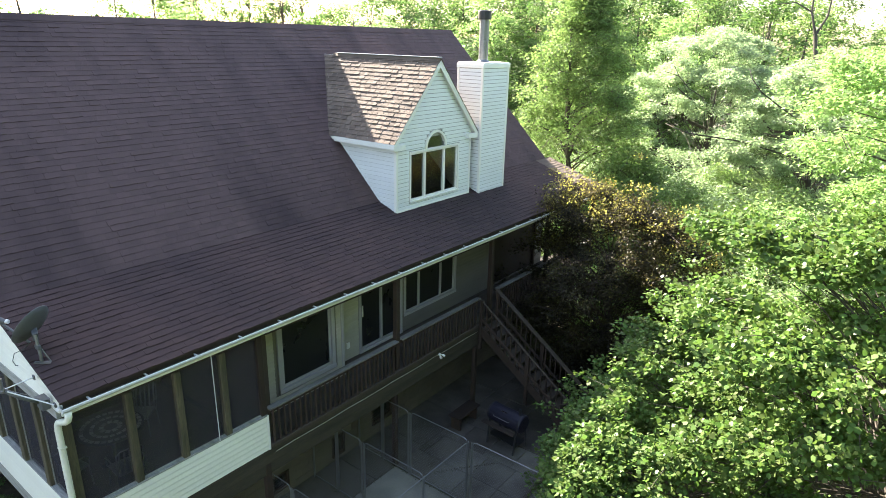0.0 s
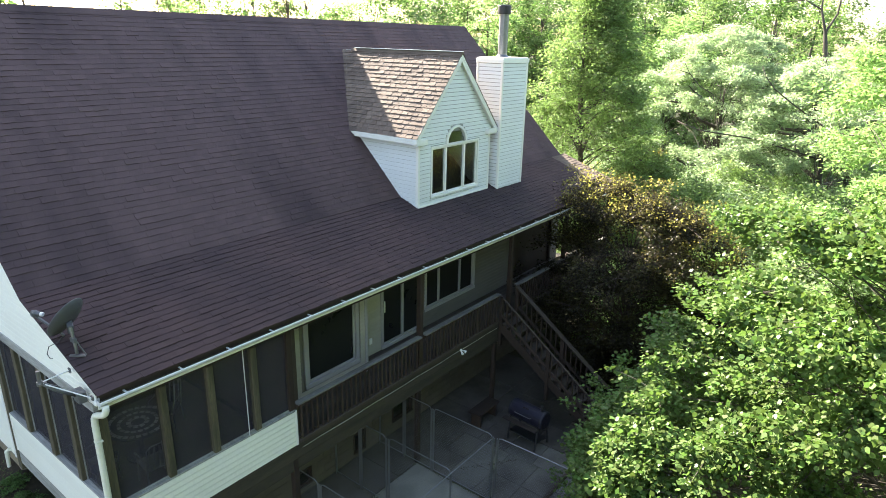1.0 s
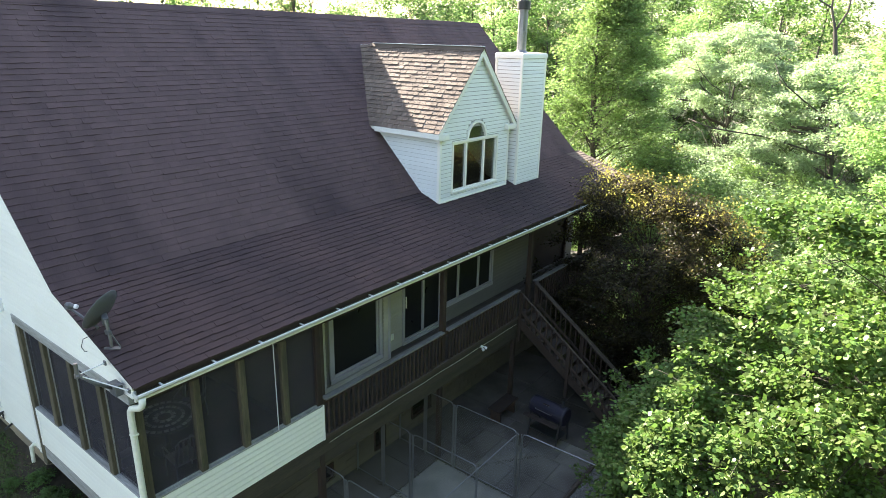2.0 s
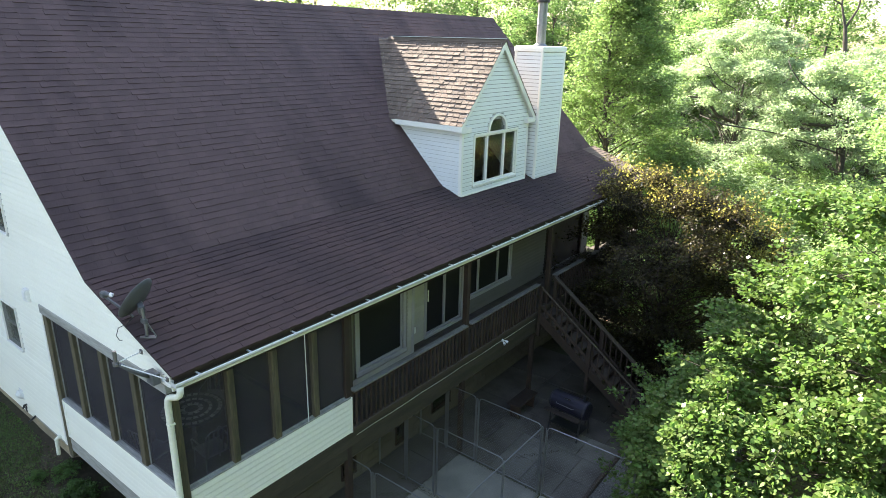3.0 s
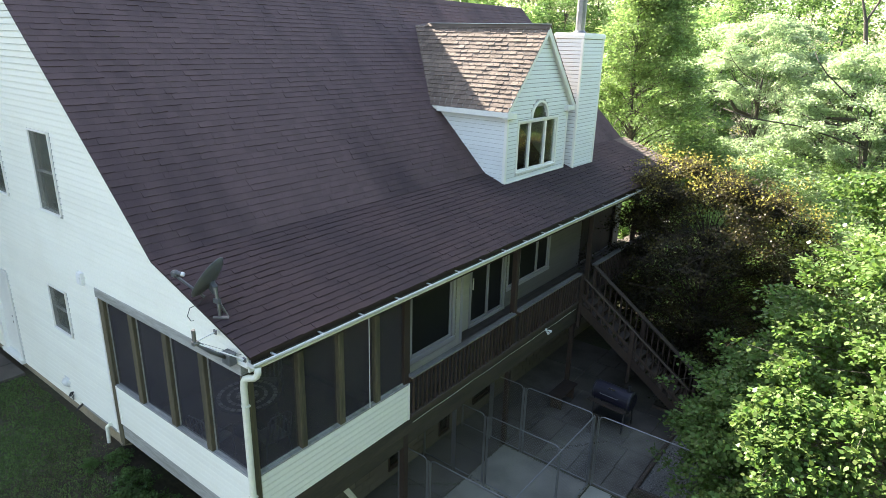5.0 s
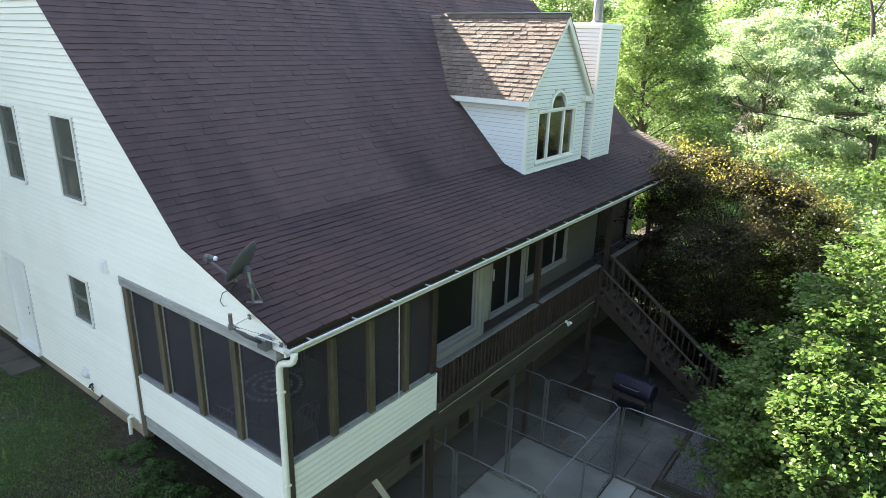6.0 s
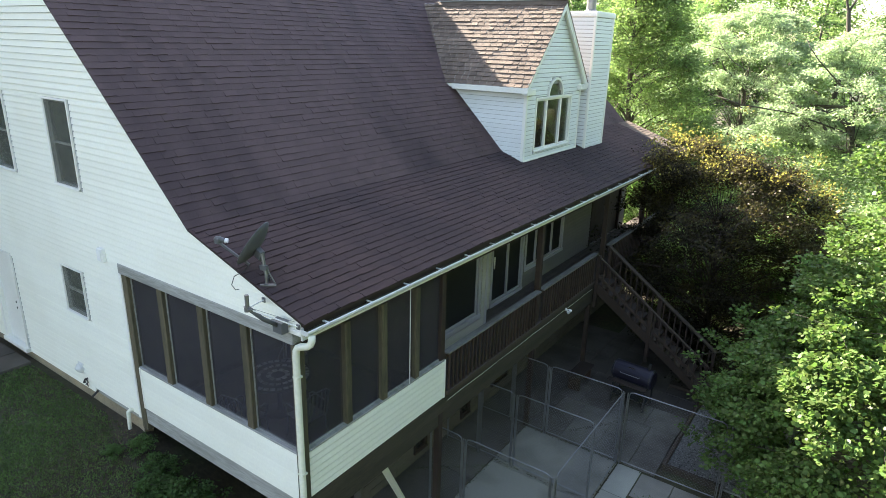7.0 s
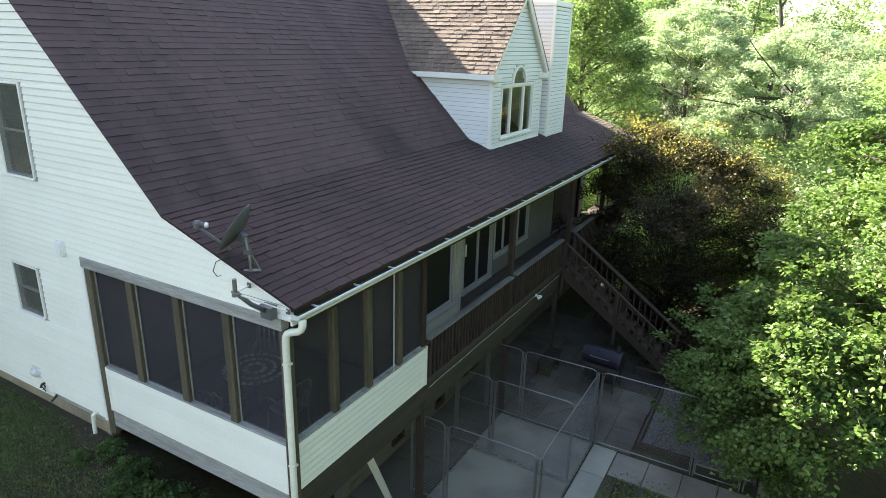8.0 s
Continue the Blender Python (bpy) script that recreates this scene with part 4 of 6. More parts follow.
part("skirt_board", Geo().box((RAIL_X + 0.005, 6.2, 2.885), (RAIL_X + 0.075, DECK_END, 2.965), 0.006), RAIL_WOOD, deck)
part("beam", Geo().box((RAIL_X - 0.10, 2.8, 2.26), (RAIL_X - 0.012, 14.5, 2.515), 0.008), MOSSY_WOOD, deck)
for y in (3.2, 4.1, 5.0, 5.9, 6.8, 7.7, 8.6, 9.5, 10.4, 11.3, 12.2, 13.1, 14.0, 15.0, 16.0, 17, 18, 19, 20):
    part("joist", Geo().box((-10.28, y, 2.55), (RAIL_X - 0.045, y + 0.04, 2.80 if y > 6 else 2.6)), DARK_WOOD, deck)
for y in (6.12, 9.96, 13.95, 17.2, 20.5):
    part("deck_post", Geo().box((RAIL_X - 0.12, y - 0.065, 2.884 if y > 9 else 0.2), (RAIL_X - 0.0, y + 0.065, 5.29), 0.01), DARK_WOOD, deck)
for y in (9.9, 13.3):
    part("deck_post", Geo().box((RAIL_X - 0.11, y - 0.06, 0.2), (RAIL_X - 0.0, y + 0.06, 2.26), 0.01), DARK_WOOD, deck)
for a, b in ((6.19, 9.89), (10.03, 13.3), (14.2, 17.13), (17.27, 20.4)):
    part("top_rail", Geo().box((RAIL_X - 0.06, a, 3.73), (RAIL_X + 0.085, b, 3.77), 0.006), WORN_TOP, deck)
    part("under_rail", Geo().box((RAIL_X - 0.02, a, 3.63), (RAIL_X + 0.018, b, 3.728), 0.005), DARK_WOOD, deck)
    n = int((b - a) / 0.135)
    for i in range(n):
        y = a + 0.07 + i * (b - a - 0.1) / n
        part("baluster", Geo().box((RAIL_X + 0.02, y, 2.966), (RAIL_X + 0.058, y + 0.038, 3.71), 0.005), DARK_WOOD, deck)
part("end_rail", Geo().box((RAIL_X - 1.2, DECK_END - 0.1, 3.68), (RAIL_X, DECK_END - 0.02, 3.72), 0.006), RAIL_WOOD, deck)
part("end_lower_rail", Geo().box((RAIL_X - 1.2, DECK_END - 0.08, 2.98), (RAIL_X, DECK_END - 0.04, 3.05), 0.005), RAIL_WOOD, deck)
for i in range(9):
    part("baluster", Geo().box((RAIL_X - 1.15 + 0.13 * i, DECK_END - 0.08, 2.9), (RAIL_X - 1.11 + 0.13 * i, DECK_END - 0.04, 3.69), 0.005), DARK_WOOD, deck)
part("light_cable", Geo().tube([(RAIL_X + 0.012, 6.3 + 0.5 * i, 2.715 + (0.012 if i % 3 == 1 else 0.0)) for i in range(15)], 0.0045, 6), CREAM, deck, "thin white cable along the rim")

# ---- stairs from the deck to the yard ----
stairs = thing("deck_stairs", (-7.1, 13.75, 0.2), "wooden open-riser stairs with handrails down from the deck", "stairs")
SX0, SZ0, SLOPE, YARD = -8.84, 2.97, 0.738, 0.2
STEPS = 15
run = (SZ0 - YARD) / SLOPE / STEPS
for y in (13.34, 14.16):
    part("stringer", Geo().prism([(SX0, SZ0 - 0.02), (SX0 + run * STEPS, YARD), (SX0 + run * STEPS - 0.3, YARD), (SX0, SZ0 - 0.32)], y - 0.022, y + 0.022), DARK_WOOD, stairs)
    part("handrail", Geo().bar((SX0 - 0.02, y, 3.70 if y < 14 else 3.75), (-5.66, y, 1.38 if y < 14 else 1.44), 0.04 if y < 14 else 0.14, 0.045, ch=0.008), RAIL_WOOD, stairs)
    if y > 13:
        part("lower_rail", Geo().bar((SX0 + 0.05, y, 3.12), (-5.72, y, 0.86), 0.04, 0.08, ch=0.006), DARK_WOOD, stairs)
    for x, h in ((SX0 + 0.02, 3.70), (-7.25, 2.52), (-5.72, 1.42)):
        part("newel_post", Geo().box((x - 0.045, y - 0.045, max(YARD, h - 1.5)), (x + 0.045, y + 0.045, h), 0.008), DARK_WOOD, stairs)
    for i in range(18):
        x = SX0 + 0.2 + i * 0.165
        if abs(x + 7.25) > 0.07:
            zt = 3.68 + (SX0 - x) * 0.734
            part("baluster", Geo().box((x - 0.018, y - 0.018, zt - 0.75), (x + 0.018, y + 0.018, zt), 0.004), DARK_WOOD, stairs)
for i in range(STEPS):
    z = SZ0 - (i + 1) * (SZ0 - YARD) / STEPS
    if z > YARD + 0.05:
        part("tread", Geo().box((SX0 + i * run + 0.0, 13.365, z), (SX0 + i * run + run + 0.03, 14.135, z + 0.038), 0.005), RAIL_WOOD, stairs)

# ---- patio ----
GZ = 0.21
patio = flat("patio", Geo().box((-10.3, 5.6, -0.1), (-5.84, 16.4, GZ - 0.022)), SOIL, "shaded concrete slab patio under and beside the deck", "patio")
prng = random.Random(19)


def slab(parent, x0, x1, y0, y1, mat, rise=0.0):
    """A cast slab with worn, slightly uneven edges."""
    part("slab", Geo().box((x0 + 0.005, y0 + 0.005, 0.0), (x1 - 0.005, y1 - 0.005, GZ + rise + prng.uniform(-0.005, 0.005)), 0.01), mat, parent)


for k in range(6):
    slab(patio, -10.28, -8.95, 5.62 + 1.78 * k, 7.40 + 1.78 * k, DARK_CONCRETE)
for y0, y1 in ((5.62, 6.30), (6.30, 8.20), (8.20, 9.86)):
    slab(patio, -8.95, -6.64, y0, y1, CONCRETE)
y, row = 9.88, 0
while y < 16.2:
    x = -8.95 - (0.42 if row % 2 else 0.0)
    while x < -5.95:
        w = prng.choice((0.62, 0.84, 0.84))
        slab(patio, max(x, -8.95), min(x + w, -5.82), y, y + 0.9, PAVER if y < 12.4 and x > -8.2 else DARK_CONCRETE)
        x += w
    y, row = y + 0.9, row + 1
walkway = flat("walkway", Geo().box((-6.62, 5.6, -0.1), (-2.95, 9.86, GZ - 0.09)), SOIL, "pale concrete walkway beside the kennel", "path")
for k in range(4):
    slab(walkway, -6.62, -6.09, 5.62 + 1.06 * k, 6.68 + 1.06 * k, PALE_CONCRETE, -0.012)
for k in range(4):
    slab(walkway, -6.07 + 0.7 * k, -5.37 + 0.7 * k, 8.95, 9.82, CONCRETE, -0.014)
for k in range(4):
    slab(walkway, -3.27, -2.97, 8.95 + 0.9 * k, 9.85 + 0.9 * k, CONCRETE, -0.014)
gravel = flat("gravel_bed", Geo().box((-5.71, 10.36, -0.1), (-3.38, 15.0, GZ - 0.01)), GRAVEL, "grey gravel bed edged with timber", "gravel bed")
for a, b in (((-5.79, 10.28), (-5.71, 13.96)), ((-5.708, 10.28), (-4.5, 10.36)), ((-3.38, 10.28), (-3.30, 15.0)), ((-6.66, 13.88), (-5.792, 13.96))):
    part("edging_timber", Geo().box((*a, 0.05), (*b, GZ + 0.09), 0.012), RAIL_WOOD, gravel)
pebble = [(0.5, 0, 0), (-0.5, 0.1, 0), (0, 0.5, 0.05), (0.05, -0.5, 0), (0, 0, 0.4), (0, 0, -0.3)]
pf = [(0, 2, 4), (2, 1, 4), (1, 3, 4), (3, 0, 4), (2, 0, 5), (1, 2, 5), (3, 1, 5), (0, 3, 5)]
g = Geo()
for i in range(9000):
    s, an = rng.uniform(0.02, 0.05), rng.uniform(0, 6.28)
    px, py = rng.uniform(-5.70, -3.39), rng.uniform(10.37, 14.9)
    c, n = math.cos(an) * s, math.sin(an) * s
    g.add([(px + p[0] * c - p[1] * n, py + p[0] * n + p[1] * c, GZ + p[2] * s) for p in pebble], pf)
part("pebbles", g, GRAVEL, gravel, kind="stuff")

# ---- chain-link kennel on the patio ----
TOPZ = 2.05


def link_panel(parent, p, q, mid=False, base=GZ + 0.08):
    """A framed panel of woven wire between two ground points."""
    p, q = Vector((*p, 0)), Vector((*q, 0))
    d = q - p
    w, u = d.length, d.normalized()
    m = Matrix((u, (0, 0, 1), u.cross(Vector((0, 0, 1))))).transposed().to_4x4()
    m.translation = p
    r, c = 0.0125, 0.09
    z0, z1 = base, TOPZ
    loop = [(0.03, z0), (0.03, z1 - c), (0.03 + c * 0.3, z1 - c * 0.3), (0.03 + c, z1), (w - 0.03 - c, z1), (w - 0.03 - c * 0.3, z1 - c * 0.3), (w - 0.03, z1 - c), (w - 0.03, z0), (0.03, z0)]
    g = Geo(m).tube([(a, b, 0) for a, b in loop], r, 8)
    fp = part("panel_frame", g, METAL, parent, "rounded galvanised tube frame")
    if mid:
        part("mid_rail", Geo(m).tube([(0.05, (z0 + z1) / 2, 0), (w - 0.05, (z0 + z1) / 2, 0)], 0.014, 6), METAL, fp)
    h = z1 - z0
    mesh, s, t = Geo(m), 0.075, 0.0013
    for sign in (1, -1):
        k = -h
        while k < w:
            a, b = max(k, 0.04), min(k + h, w - 0.04)
            if b - a > 0.02:
                za, zb = (z0 + a - k, z0 + b - k) if sign > 0 else (z1 - (a - k), z1 - (b - k))
                mesh.bar((a, za, 0.003 * sign), (b, zb, 0.003 * sign), t, t, (0, 0, 1))
            k += s
    part("wire_mesh", mesh, METAL, fp)
    for a in (0.0, w):
        part("corner_post", Geo(m).tube([(a, GZ - 0.01, 0), (a, z1 - 0.04, 0)], 0.013, 8), METAL, parent)
    return fp


kennel = thing("dog_kennel", (-7.9, 8.1, GZ), "galvanised chain-link kennel with rounded panels on the patio", "kennel")
for y, xs in ((6.33, ((-9.3, -8.54), (-8.5, -6.72))), (8.28, ((-10.2, -9.36), (-9.33, -8.51), (-8.46, -6.71))), (9.83, ((-10.2, -9.36), (-9.33, -8.46), (-8.42, -6.70)))):
    for x0, x1 in xs:
        link_panel(kennel, (x0, y), (x1, y))
link_panel(kennel, (-6.66, 6.36), (-6.66, 9.79))
g = Geo()
for p, q in (((-9.1, 6.33), (-6.7, 6.33)), ((-9.6, 8.26), (-6.7, 8.26)), ((-9.1, 9.84), (-5.8, 9.86)), ((-6.65, 6.3), (-6.65, 9.85)), ((-8.95, 6.4), (-8.95, 9.8)), ((-10.2, 6.9), (-8.9, 8.0)), ((-8.0, 10.3), (-7.0, 11.6))):
    for i in range(200):
        t, s = rng.random(), rng.uniform(0.012, 0.04)
        px, py = p[0] + (q[0] - p[0]) * t + rng.gauss(0, 0.03), p[1] + (q[1] - p[1]) * t + rng.gauss(0, 0.03)
        g.add([(px + c[0] * s, py + c[1] * s, GZ + 0.006 + c[2] * s * 0.4) for c in pebble], pf)
part("dirt", g, SOIL, patio, "dark dirt and leaf bits along the kennel's feet", kind="stuff")
fence = thing("chain_link_fence", (-5, 9.85, GZ), "galvanised chain-link fence round the gravel bed", "fence")
link_panel(fence, (-6.60, 9.83), (-4.56, 9.85))
link_panel(fence, (-4.50, 9.85), (-3.60, 9.85), mid=True)
link_panel(fence, (-3.53, 9.87), (-3.45, 12.0))


# ---- grill, lights, aerials ----
def barrel_grill():
    gr = thing("barrel_grill", (-7.2, 12.55, GZ), "dark blue barrel grill on legs with a chrome handle", "grill")
    a, b = Vector((-7.78, 12.50, 1.05)), Vector((-6.72, 12.42, 1.05))
    u = (b - a).normalized()
    s = u.cross(Vector((0, 0, 1)))
    m = Matrix((s, Vector((0, 0, 1)), -u)).transposed().to_4x4()
    m.translation = b
    L = (b - a).length
    part("barrel", Geo(m).lathe([(0.0, 0.0), (0.21, 0.0), (0.24, 0.02), (0.25, 0.05), (0.25, L - 0.05), (0.24, L - 0.02), (0.21, L), (0.0, L)], 24), NAVY, gr, smooth=False)
    part("lid_band", Geo(m).lathe([(0.251, 0.04), (0.258, 0.04), (0.258, 0.07), (0.251, 0.07)], 24), BLACK, gr)
    part("lid_band", Geo(m).lathe([(0.251, L - 0.07), (0.258, L - 0.07), (0.258, L - 0.04), (0.251, L - 0.04)], 24), BLACK, gr)
    part("handle", Geo().tube([a + s * 0.3 + u * 0.28 + Vector((0, 0, 0.1)), a + s * 0.34 + u * 0.30 + Vector((0, 0, 0.1)), b + s * 0.34 - u * 0.30 + Vector((0, 0, 0.1)), b + s * 0.3 - u * 0.28 + Vector((0, 0, 0.1))], 0.010, 8), METAL, gr)
    part("badge", Geo().bar(a + u * 0.42 + s * 0.15 + Vector((0, 0, 0.212)), a + u * 0.60 + s * 0.15 + Vector((0, 0, 0.212)), 0.05, 0.008), CHROME, gr)
    part("front_shelf", Geo().bar(a + s * 0.42 + u * 0.02 - Vector((0, 0, 0.12)), b + s * 0.42 - u * 0.02 - Vector((0, 0, 0.12)), 0.16, 0.025, ch=0.006), DARK_WOOD, gr)
    for p in (a + u * 0.1, b - u * 0.1):
        for w in (-0.2, 0.2):
            part("leg", Geo().bar(p + s * w - Vector((0, 0, 0.1)), p + s * w * 1.5 - Vector((0, 0, 1.05 - GZ)), 0.04, 0.04, ch=0.004), BLACK, gr)
    part("low_shelf", Geo().bar(a + u * 0.08 - Vector((0, 0, 0.62)), b - u * 0.08 - Vector((0, 0, 0.62)), 0.42, 0.02), BLACK, gr)
    part("chimney_pipe", Geo().tube([b - u * 0.15 + Vector((0, 0, 0.25)), b - u * 0.15 + Vector((0, 0, 0.42))], 0.04, 12), BLACK, gr)


barrel_grill()


def bench():
    be = thing("wooden_bench", (-8.6, 12.6, GZ), "low dark wooden bench on the patio", "bench")
    part("seat", Geo().box((-8.9, 12.0, GZ + 0.40), (-8.5, 13.0, GZ + 0.45), 0.01), DARK_WOOD, be)
    for y in (12.1, 12.85):
        part("leg", Geo().box((-8.86, y, GZ), (-8.54, y + 0.06, GZ + 0.4), 0.008), DARK_WOOD, be)


bench()


def flood_light(at, out):
    fl = thing("flood_light", at, "white twin-head flood light on the rim board", "light")
    o = Vector(at)
    out = Vector(out)
    side = out.cross(Vector((0, 0, 1)))
    m = Matrix((side, Vector((0, 0, 1)), out)).transposed().to_4x4()
    m.translation = o
    part("base_plate", Geo(m).lathe([(0.0, 0.0), (0.04, 0.0), (0.04, 0.015), (0.03, 0.025), (0.0, 0.025)], 16), PLASTIC, fl)
    for s in (-1, 1):
        p = o + out * 0.03
        q = p + side * s * 0.045 + out * 0.035 - Vector((0, 0, 0.015))
        e = q + side * s * 0.03 + out * 0.065 - Vector((0, 0, 0.03))
        part("lamp_head", Geo().tube([p, q, q + (e - q) * 0.3, e], [0.011, 0.014, 0.03, 0.038], 12), PLASTIC, fl)


flood_light((RAIL_X + 0.006, 11.56, 2.72), (1, 0, 0))
flood_light((RAIL_X + 0.04, 2.98, 2.42), (1, 0, 0))


def satellite_dish():
    sd = thing("satellite_dish", (-9.6, 2.95, 6.0), "grey satellite dish with its arm bolted to the roof edge", "satellite dish")
    c = Vector((-9.73, 2.90, 6.43))
    out = Vector((-0.76, -0.36, 0.54)).normalized()
    side = out.cross(Vector((0, 0, 1))).normalized()
    up = side.cross(out)
    m = Matrix((side, up, out)).transposed().to_4x4()
    m.translation = c
    g = Geo(m @ Matrix.Diagonal((1.02, 1.2, 1.1, 1)))
    g.lathe([(0.002, 0.0), (0.08, 0.005), (0.16, 0.022), (0.24, 0.052), (0.29, 0.078), (0.295, 0.078), (0.293, 0.07), (0.24, 0.04), (0.16, 0.01), (0.08, -0.007), (0.002, -0.012)], 36)
    part("reflector", g, DISH_GREY, sd, smooth=True)
    lnb = Vector((-10.16, 2.62, 6.52))
    root = c - up * 0.30 - out * 0.02
    aim = (c - lnb).normalized()
    part("feed_arm", Geo().bar(root, lnb - Vector((0, 0, 0.05)), 0.035, 0.03, ch=0.004), DISH_GREY, sd)
    part("feed_horn", Geo().tube([lnb - aim * 0.05, lnb, lnb + aim * 0.03, lnb + aim * 0.08], [0.032, 0.045, 0.034, 0.03], 12).box(lnb + Vector((-0.06, -0.05, -0.06)), lnb + Vector((0.03, 0.04, 0.02)), 0.01), DISH_GREY, sd)
    part("horn_cover", Geo().tube([lnb + aim * 0.08, lnb + aim * 0.12], [0.034, 0.03], 12), PLASTIC, sd)
    foot = Vector((-9.53, 2.84, roof_z(-9.50) + 0.035))
    part("mast", Geo().tube([foot, foot + Vector((0.0, 0.0, 0.12)), foot + Vector((-0.06, 0.0, 0.40))], 0.024, 10), METAL, sd)
    part("mount_bracket", Geo().bar(foot + Vector((-0.055, 0.0, 0.36)), c - out * 0.01 - up * 0.06, 0.08, 0.13, ch=0.01), DISH_GREY, sd)
    part("elevation_plate", Geo().bar(foot + Vector((-0.10, 0, 0.20)), foot + Vector((0.03, 0, 0.22)), 0.05, 0.07, ch=0.006), DISH_GREY, sd)
    part("foot_plate", Geo().bar(foot + Vector((-0.06, -0.07, -0.005)), foot + Vector((0.06, 0.10, -0.035)), 0.13, 0.012), METAL, sd)
    for dx in (-0.05, 0.06):
        part("strut", Geo().tube([foot + Vector((-0.04, 0.0, 0.28)), foot + Vector((dx, 0.10, -0.02 - 0.35 * dx))], 0.010, 6), METAL, sd)
    part("cable", Geo().tube([root, Vector((-9.86, 2.74, 6.10)), Vector((-9.92, 2.63, 6.05)), Vector((-9.95, 2.60, 5.93)), Vector((-9.89, 2.61, 5.87)), Vector((-9.83, 2.62, 5.89))], 0.006, 6), BLACK, sd)


satellite_dish()


def aerial_bracket():
    ab = thing("aerial_bracket", (-9.3, 2.6, 5.6), "galvanised aerial arm with a short pipe and grey box", "bracket")
    p = Vector((-9.10, 2.186, 5.965))
    part("pipe", Geo().tube([p - Vector((0, 0, 0.03)), p + Vector((0, 0, 0.175))], 0.026, 12), METAL, ab)
    part("collar", Geo().tube([p - Vector((0, 0, 0.035)), p + Vector((0, 0, 0.02))], 0.04, 12), METAL, ab)
    part("clamp_bar", Geo().bar(p + Vector((-0.07, 0.02, 0)), p + Vector((0.07, -0.02, 0)), 0.035, 0.03, ch=0.004), METAL, ab)
    part("arm", Geo().tube([p + Vector((0.01, 0.03, -0.02)), p.lerp(Vector((-9.04, 2.57, 5.62)), 0.5) - Vector((0, 0, 0.025)), (-9.04, 2.57, 5.62)], 0.03, 10), DISH_GREY, ab, "thick grey arm", smooth=True)
    for end in ((-9.385, 2.655, 5.845), (-8.755, 2.655, 5.645)):
        e = Vector(end)
        part("strut", Geo().tube([p, e], 0.009, 8), PLASTIC, ab, "thin pale strut")
        part("bolt_plate", Geo().box((e.x - 0.03, 2.645, e.z - 0.035), (e.x + 0.03, 2.668, e.z + 0.035), 0.005), METAL, ab)
    part("box", Geo().box((-9.12, 2.55, 5.51), (-8.94, 2.665, 5.67), 0.01), DISH_GREY, ab)
    part("lid", Geo().box((-9.13, 2.535, 5.67), (-8.93, 2.665, 5.685), 0.004), METAL, ab)
    part("guy_wire", Geo().tube([p + Vector((0, 0, 0.02)), (-8.80, 2.655, 5.70)], 0.003, 5), METAL, ab)


aerial_bracket()


def gable_fittings():
    mb = thing("meter_box", (-13.55, GABLE_Y, 5.4), "small white junction box on the gable siding", "junction box")
    part("box", Geo(GABLE).box((-13.62, 5.42, 0.012), (-13.46, 5.66, 0.09), 0.012), PLASTIC, mb)
    part("cover", Geo(GABLE).box((-13.60, 5.44, 0.09), (-13.48, 5.62, 0.105), 0.006), PLASTIC, mb)
    vh = thing("dryer_vent", (-15.1, GABLE_Y, 2.9), "white rounded vent hood low on the gable siding", "vent")
    part("hood", Geo(GABLE).tube([(-15.1, 2.86, 0.01), (-15.1, 2.87, 0.07), (-15.1, 2.85, 0.12)], [0.11, 0.10, 0.05], 14), PLASTIC, vh)
    part("flange", Geo(GABLE).box((-15.22, 2.76, 0.005), (-14.98, 2.98, 0.026), 0.006), PLASTIC, vh)
    hb = thing("hose_tap", (-14.95, GABLE_Y, 2.6), "dark outdoor tap with tangled wires", "tap")
    part("valve", Geo(GABLE).tube([(-14.9, 2.7, 0.0), (-14.9, 2.7, 0.08), (-14.9, 2.64, 0.11)], 0.02, 8), BLACK, hb)
    part("wires", Geo(GABLE).tube([(-14.9 + 0.08 * math.sin(i * 1.7), 2.62 + 0.07 * math.cos(i * 1.1), 0.05 + 0.01 * (i % 3)) for i in range(12)], 0.007, 5), BLACK, hb)
    wp = thing("drain_pipe", (-13.3, GABLE_Y, 2.2), "white plastic drain pipe bent down to the soil", "pipe")
    part("pipe", Geo(GABLE).tube([(-13.33, 2.62, 0.0), (-13.34, 2.63, 0.07), (-13.36, 2.6, 0.1), (-13.37, 2.15, 0.11)], 0.035, 10), CREAM, wp)
    bp = thing("vent_stub", (-14.45, GABLE_Y, 2.5), "short black pipe stub out of the foundation", "pipe")
    part("stub", Geo(GABLE).tube([(-14.62, 2.52, 0.0), (-14.45, 2.55, 0.18)], 0.022, 8), BLACK, bp)


gable_fittings()


def leaning_spout():
    ls = thing("leaning_board", (-9.3, 5.1, 1), "pale board leaning against the deck beam", "board")
    part("board", Geo().bar((-9.55, 5.95, ground_height(-9.55, 5.95)), (-9.02, 4.55, 2.30), 0.14, 0.05, ch=0.008), CREAM, ls)


leaning_spout()


